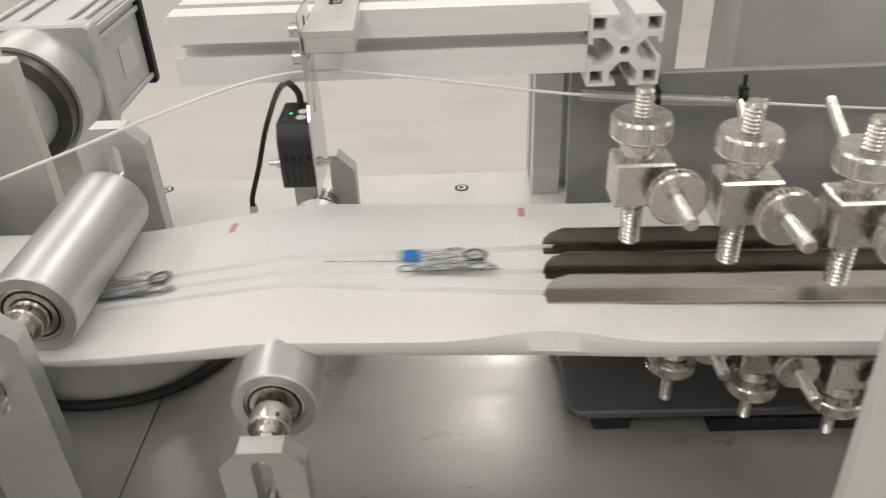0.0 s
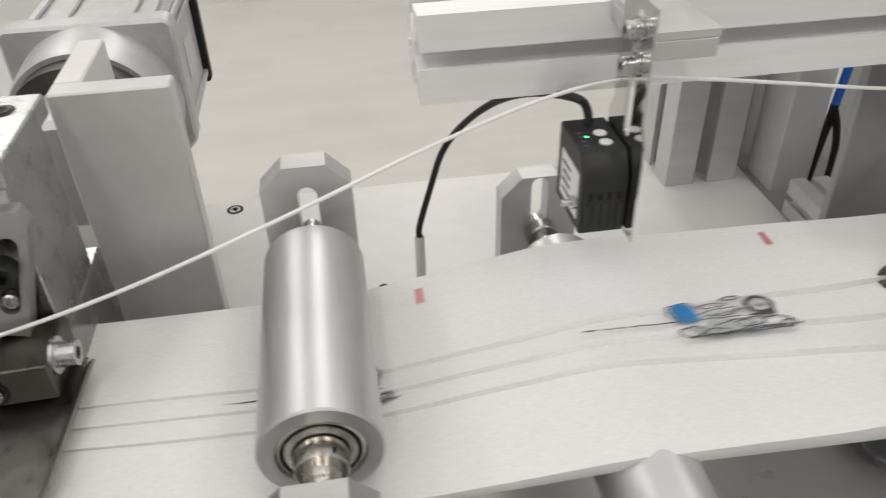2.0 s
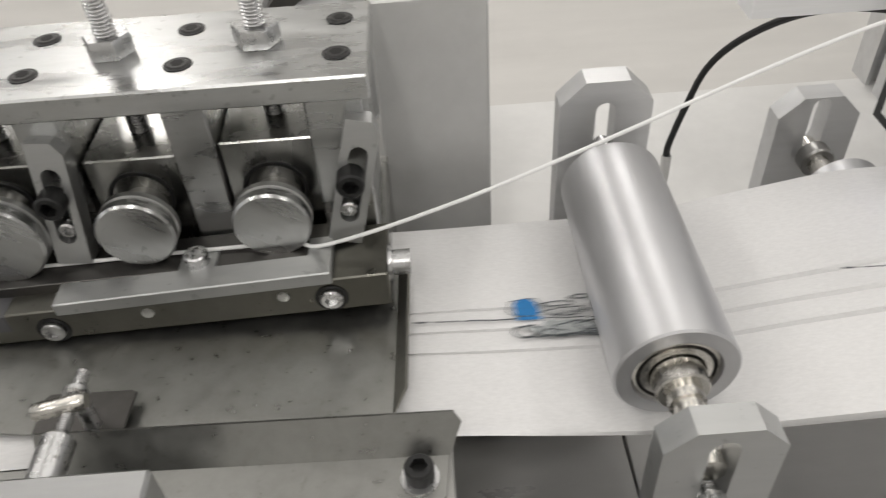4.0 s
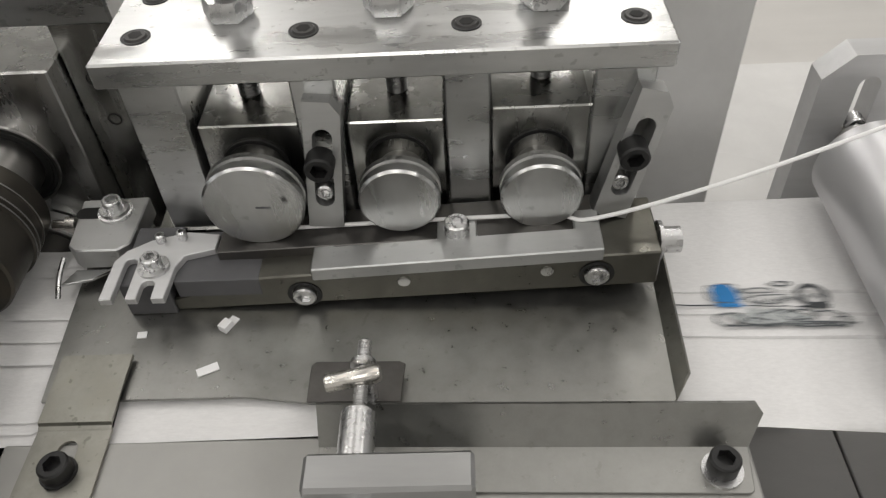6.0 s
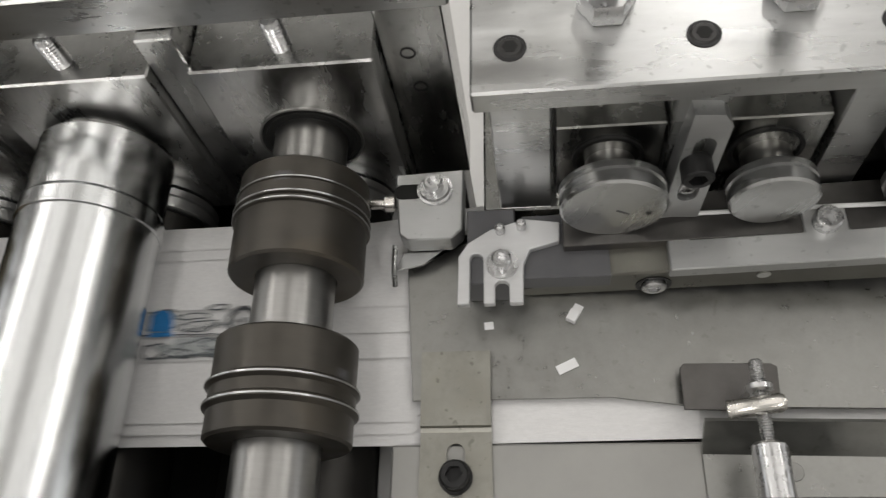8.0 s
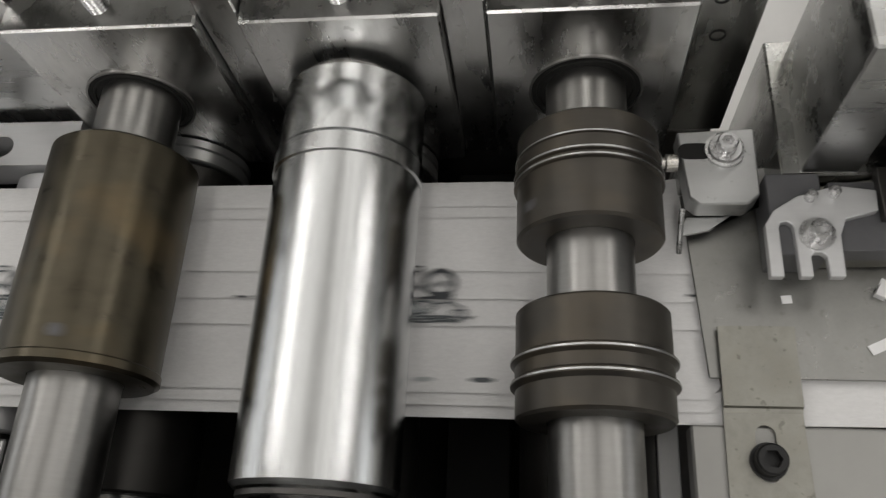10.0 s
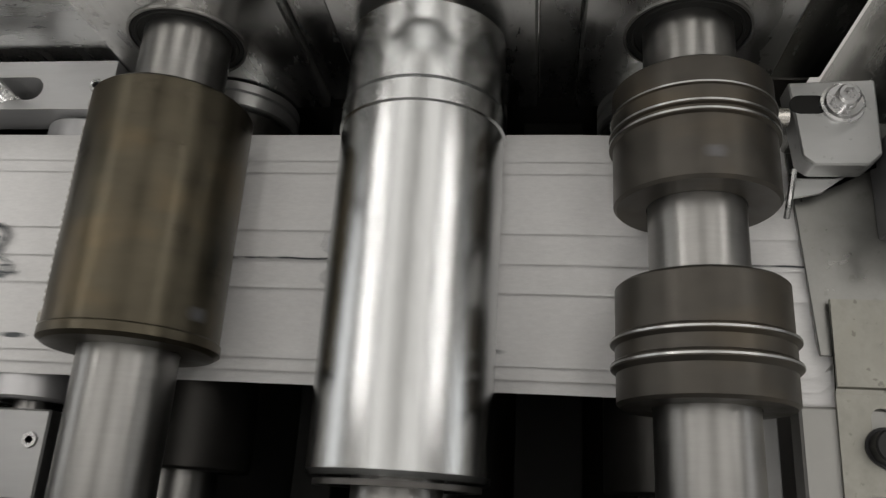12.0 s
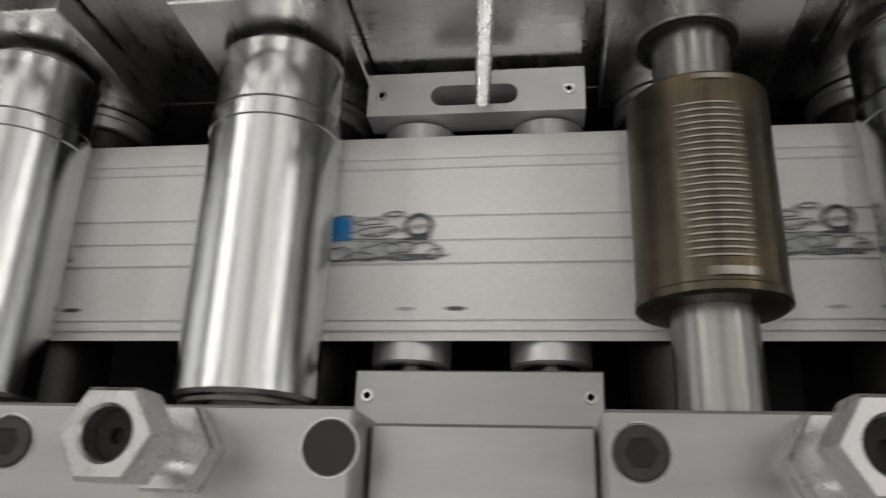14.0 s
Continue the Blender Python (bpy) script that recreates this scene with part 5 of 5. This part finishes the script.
for x, z in ((-0.5700, AX_Z), (-0.6590, AX_Z + 0.0012), (-0.7480, AX_Z), (-0.9210, AX_Z), (-1.0385, AX_Z)):
    part("bearing_seal", lathe((x, 0.4084, z), "-y", [(-0.0005, 0.0203), (0.0004, 0.0202), (0.0004, 0.0186), (0.0009, 0.0184), (0.0009, 0.0176), (0.0004, 0.0174), (0.0004, 0.0150)], 56, cap0=False, cap1=False), "inside", bf, "black bearing seal")
    part("bearing_ring", lathe((x, 0.4085, z), "-y", [(0, 0.0214), (0.0010, 0.0213), (0.0010, 0.0205), (0.0003, 0.0203)], 56, cap0=False, cap1=False), "shaft", bf, "bright bearing ring")

# small support rollers and their bars
fbar = thing("support_bar", (-0.835, 0.26, 0.80), "ground steel front bar carrying two small rollers", "bar", "support bars")
part("bar", box(-0.8855, -0.7855, 0.2457, 0.2760, 0.8000, 0.8285, 0.0007), "rail", fbar)
for x in (-0.8800, -0.7910):
    part("screw", lathe((x, 0.2655, 0.8285), "z", [(0, 0.0028), (0.0008, 0.0026), (0.0008, -0.0013), (0, -0.0013)], 20), "zinc", fbar)
bbar = thing("support_bar", (-0.838, 0.404, 0.80), "ground steel back bar with a long slot", "bar", "support bars")
slot = [(-0.839 + b, 0.4030 + a) for a, b in slot_poly(0, 0, 0.0052, 0.0200)]
part("bar", plate_with_hole([(-0.8885, 0.3935), (-0.7890, 0.3935), (-0.7890, 0.4155), (-0.8885, 0.4155)], slot, "xy", 0.8120, 0.8290), "alu", bbar)
for x in (-0.8820, -0.7960):
    part("screw", lathe((x, 0.4040, 0.8290), "z", [(0, 0.0030), (0.0008, 0.0028), (0.0008, -0.0014), (0, -0.0014)], 20), "zinc", bbar)
small = []
for x in (-0.8660, -0.8060):
    z = 0.8258 - 0.0172
    ob = thing("support_roller", (x, 0.336, z), "small satin roller under the web between the two bars", "roller", "support rollers")
    part("sleeve", lathe((x, 0.2800, z), "y", [(0, 0.0120), (0, 0.0162), (0.001, 0.0172), (0.1110, 0.0172), (0.1120, 0.0162), (0.1120, 0.012)], 56, cap0=False, cap1=False), "roller", ob)
    part("journal", lathe((x, 0.2740, z), "y", [(0, 0.0070), (0.1200, 0.0070)], 28), "shaft", ob)
    part("end_seal", lathe((x, 0.2803, z), "y", [(0, 0.007), (0, 0.0125), (0.0006, 0.0125)], 32, cap0=False, cap1=False), "black", ob)
    small.append(ob)
rod = thing("threaded_rod", (-0.8365, 0.397, 0.8130), "zinc threaded rod standing in the slot of the bar", "rod")
a, b = Vector((-0.8365, 0.4000, 0.8130)), Vector((-0.8190, 0.3980, 1.0000))
m = (b - a).to_track_quat("Z", "Y").to_matrix().to_4x4()
part("rod", turn(thread((0, 0, 0), "z", 0.0034, (b - a).length, 0.0011), Matrix.Translation(a) @ m), "zinc", rod)


# ---------------------------------------------------------------- the print on the web
def oval(cx, cy, rx, ry, n=22, rot=0.0, wob=0.0, seed=0.0):
    pts = []
    for i in range(n):
        a = 2 * math.pi * i / n
        k = 1 + wob * noise.noise((math.cos(a) * 1.7 + seed, math.sin(a) * 1.7, seed))
        x, y = rx * k * math.cos(a), ry * k * math.sin(a)
        pts.append((cx + x * math.cos(rot) - y * math.sin(rot), cy + x * math.sin(rot) + y * math.cos(rot)))
    return pts


def disc(pts, z=0.0):
    t = bmesh.new()
    t.faces.new([t.verts.new((p[0], p[1], z)) for p in pts])
    return t


def motif():
    """A print about 50 by 24 mm round its middle."""
    ob = thing("printed_motif", (0, 0, 0), "grey line drawing with a blue patch printed on the web", "print", "printed motifs")
    part("blue_patch", disc([(-0.0225, 0.0015), (-0.0135, 0.0010), (-0.0130, 0.0045), (-0.0138, 0.0085), (-0.0160, 0.0105), (-0.0205, 0.0105), (-0.0228, 0.0080)], 0.00012), "blue", ob, "bright blue inked patch")
    part("blue_edge", disc([(-0.0220, -0.0012), (-0.0125, -0.0010), (-0.0125, 0.0008), (-0.0222, 0.0008)], 0.00012), "blue", ob)
    part("wheel", flat_stroke(oval(0.0165, 0.0056, 0.0058, 0.0048, wob=0.12), 0.0019, 0.00010, None, True), "ink", ob, "round dark inked ring")
    for k, (cx, cy, rx, ry, w, rot) in enumerate(((-0.0045, 0.0075, 0.0075, 0.0012, 0.0004, 0.05), (-0.0020, 0.0032, 0.0080, 0.0022, 0.0004, 0.1), (0.0055, 0.0112, 0.0042, 0.0011, 0.0005, 0.1), (-0.0185, -0.0070, 0.0052, 0.0030, 0.0006, 0.15),
                                                  (0.0, -0.0058, 0.0090, 0.0030, 0.0005, 0.2), (0.0080, -0.0045, 0.0070, 0.0024, 0.0005, 0.1), (0.0190, -0.0062, 0.0065, 0.0036, 0.0005, 0.0), (0.0235, -0.0075, 0.0030, 0.0022, 0.0005, 0.4),
                                                  (-0.0080, -0.0085, 0.0060, 0.0018, 0.0005, -0.1), (0.0120, -0.0090, 0.0080, 0.0012, 0.0005, 0.05), (-0.0175, 0.0060, 0.0072, 0.0056, 0.0004, 0.0))):
        part("contour", flat_stroke(oval(cx, cy, rx, ry, rot=rot, wob=0.35, seed=k * 3.1), w * 1.5, 0.00010, None, True), "ink_pale", ob)
    for k in range(6):
        p = [(-0.022 + 0.0085 * k + 0.0018 * j, -0.0102 + 0.0006 * math.sin(3 * j + k) + 0.0004 * k) for j in range(6)]
        part("pen_line", flat_stroke(p, 0.0009, 0.00010), "ink_pale", ob)
        p = [(-0.010 + 0.005 * k + 0.0013 * j, 0.0015 + 0.0012 * math.sin(2.2 * j + 1.7 * k) + 0.0008 * k) for j in range(7)]
        part("pen_line", flat_stroke(p, 0.0006, 0.00010), "ink_pale", ob)
    bm = disc([(0.0060, -0.0008), (0.0210, -0.0014), (0.0218, 0.0010), (0.0135, 0.0004)], 0.00014)
    part("dark_wedge", bm, "ink", ob)
    bm = None
    for x0, x1, w in ((-0.0440, -0.0225, 0.0007), (-0.0640, -0.0585, 0.0009), (-0.0560, -0.0500, 0.0006), (-0.0490, -0.0460, 0.0008), (-0.0120, 0.0060, 0.0005)):
        bm = flat_stroke([(x0 + (x1 - x0) * j / 4, -0.0004 + 0.0002 * math.sin(j * 2.0)) for j in range(5)], w, 0.00010, bm)
    part("dark_line", bm, "ink", ob)
    part("pale_tint", disc(oval(0.0, -0.0060, 0.017, 0.0036, wob=0.6), 0.00005), "tint", ob, "pale grey inked tint")
    part("dark_patch", disc(oval(-0.0085, -0.0045, 0.0038, 0.0030, wob=0.5, seed=4.0), 0.00008), "tint", ob)
    return ob


prints = [motif()]
red_marks = [thing("register_mark", (0, 0, 0), "short red register mark printed on the web edge", "mark", "register marks")]
part("ink", disc([(-0.0012, -0.0052), (0.0010, -0.0052), (0.0012, 0.0052), (-0.0010, 0.0052)]), "red", red_marks[0])
ticks = [thing("fold_mark", (0, 0, 0), "two short dark marks printed near the folded edge", "mark", "fold marks")]
part("dash", disc(oval(0.0, 0.0, 0.0040, 0.0009)), "tint", ticks[0])
part("dash", disc(oval(0.0215, 0.0, 0.0045, 0.0010)), "ink_pale", ticks[0])
for k in range(COUNT - 1):
    prints.append(copy_thing(prints[0], pose(0, 0, 0)))
    red_marks.append(copy_thing(red_marks[0], pose(0, 0, 0)))
    ticks.append(copy_thing(ticks[0], pose(0, 0, 0)))


# ---------------------------------------------------------------- what moves
def run_length(t):
    """Metres of web that have passed by t seconds; the line's speed wavers a little."""
    d = lerp(t, (0, 0.003), (2, 0.001), (3, -0.003), (4.2, -0.002), (6.4, -0.003), (7, 0.0028), (8, 0.0070), (9.2, 0.0064), (11.4, 0.001), (12.5, 0.0018), (13, -0.001), (13.5, -0.009), (14, -0.012))
    return PITCH / PERIOD * t - d


def motions():
    start = X_RIGHT - R_TURN
    times = [k / 10 for k in range(141)]
    for k in range(COUNT):
        for obs, dx, lift, yy in ((prints, 0.0222, lambda x: 0.0021 + lerp(x, (-0.3, 0), (-0.15, 0.0006), (0.035, 0.0014), (0.07, -0.0018)), lambda x: lerp(x, (-0.55, 0.3335), (-0.30, 0.3412), (-0.2, 0.3455), (-0.1, 0.3472), (0.06, 0.3475))),
                                  (red_marks, -0.104, lambda x: lerp(x, (-0.33, -0.0040), (-0.305, 0.0008)), lambda x: lerp(x, (-0.55, 0.372), (-0.3, 0.392), (-0.1, 0.399), (0.06, 0.4040))),
                                  (ticks, 0.034, lambda x: lerp(x, (-0.545, 0.0012), (-0.50, -0.0040)), lambda x: lerp(x, (-0.55, 0.3020), (0.06, 0.302)))):
            rows = []
            for t in times:
                x_first = -0.036 + dx + k * PITCH
                x, z, a = web_way(start - x_first + run_length(t) + COUNT * PITCH * 4)
                h = lift(x) if a > -60 or a < -300 else 0.001
                sa, ca = math.sin(radians(a)), math.cos(radians(a))
                rows.append((t, pose(x + sa * h, yy(x), z + ca * h, 0, a, 0)))
            walk(obs[k], rows)

    def spin(ob, r, sign, first, frames, turns=None):
        c, rows = ob.location.copy(), []
        n = int(14 * 30 / frames)
        for i in range(n + 1):
            t = i * frames / 30
            a = first + sign * (360 * run_length(t) / turns if turns else math.degrees(run_length(t) / r))
            rows.append((t, pose(c.x, c.y, c.z, 0, a, 0)))
        walk(ob, rows)

    phase = -2 - 360 * run_length(14.0) / PITCH
    spin(emb_r, 0.0265, 1, phase, 2, PITCH)
    spin(ring_r, 0.0265, 1, 40, 2, PITCH)
    for ob in (chrome_a, chrome_b, chrome_c):
        spin(ob, 0.0275, 1, 0, 2)
    for ob in anvils:
        spin(ob, 0.0275, -1, 0, 2)
    spin(rollA, 0.0212, 1, 0, 1)
    spin(rollB, 0.0200, -1, 0, 1)
    for ob in small:
        spin(ob, 0.0172, -1, 0, 1)
    for ob, r in knobs:
        spin(ob, r, 1, 190 - 360 * run_length(6.3) / 0.172, 2, 0.172)


motions()
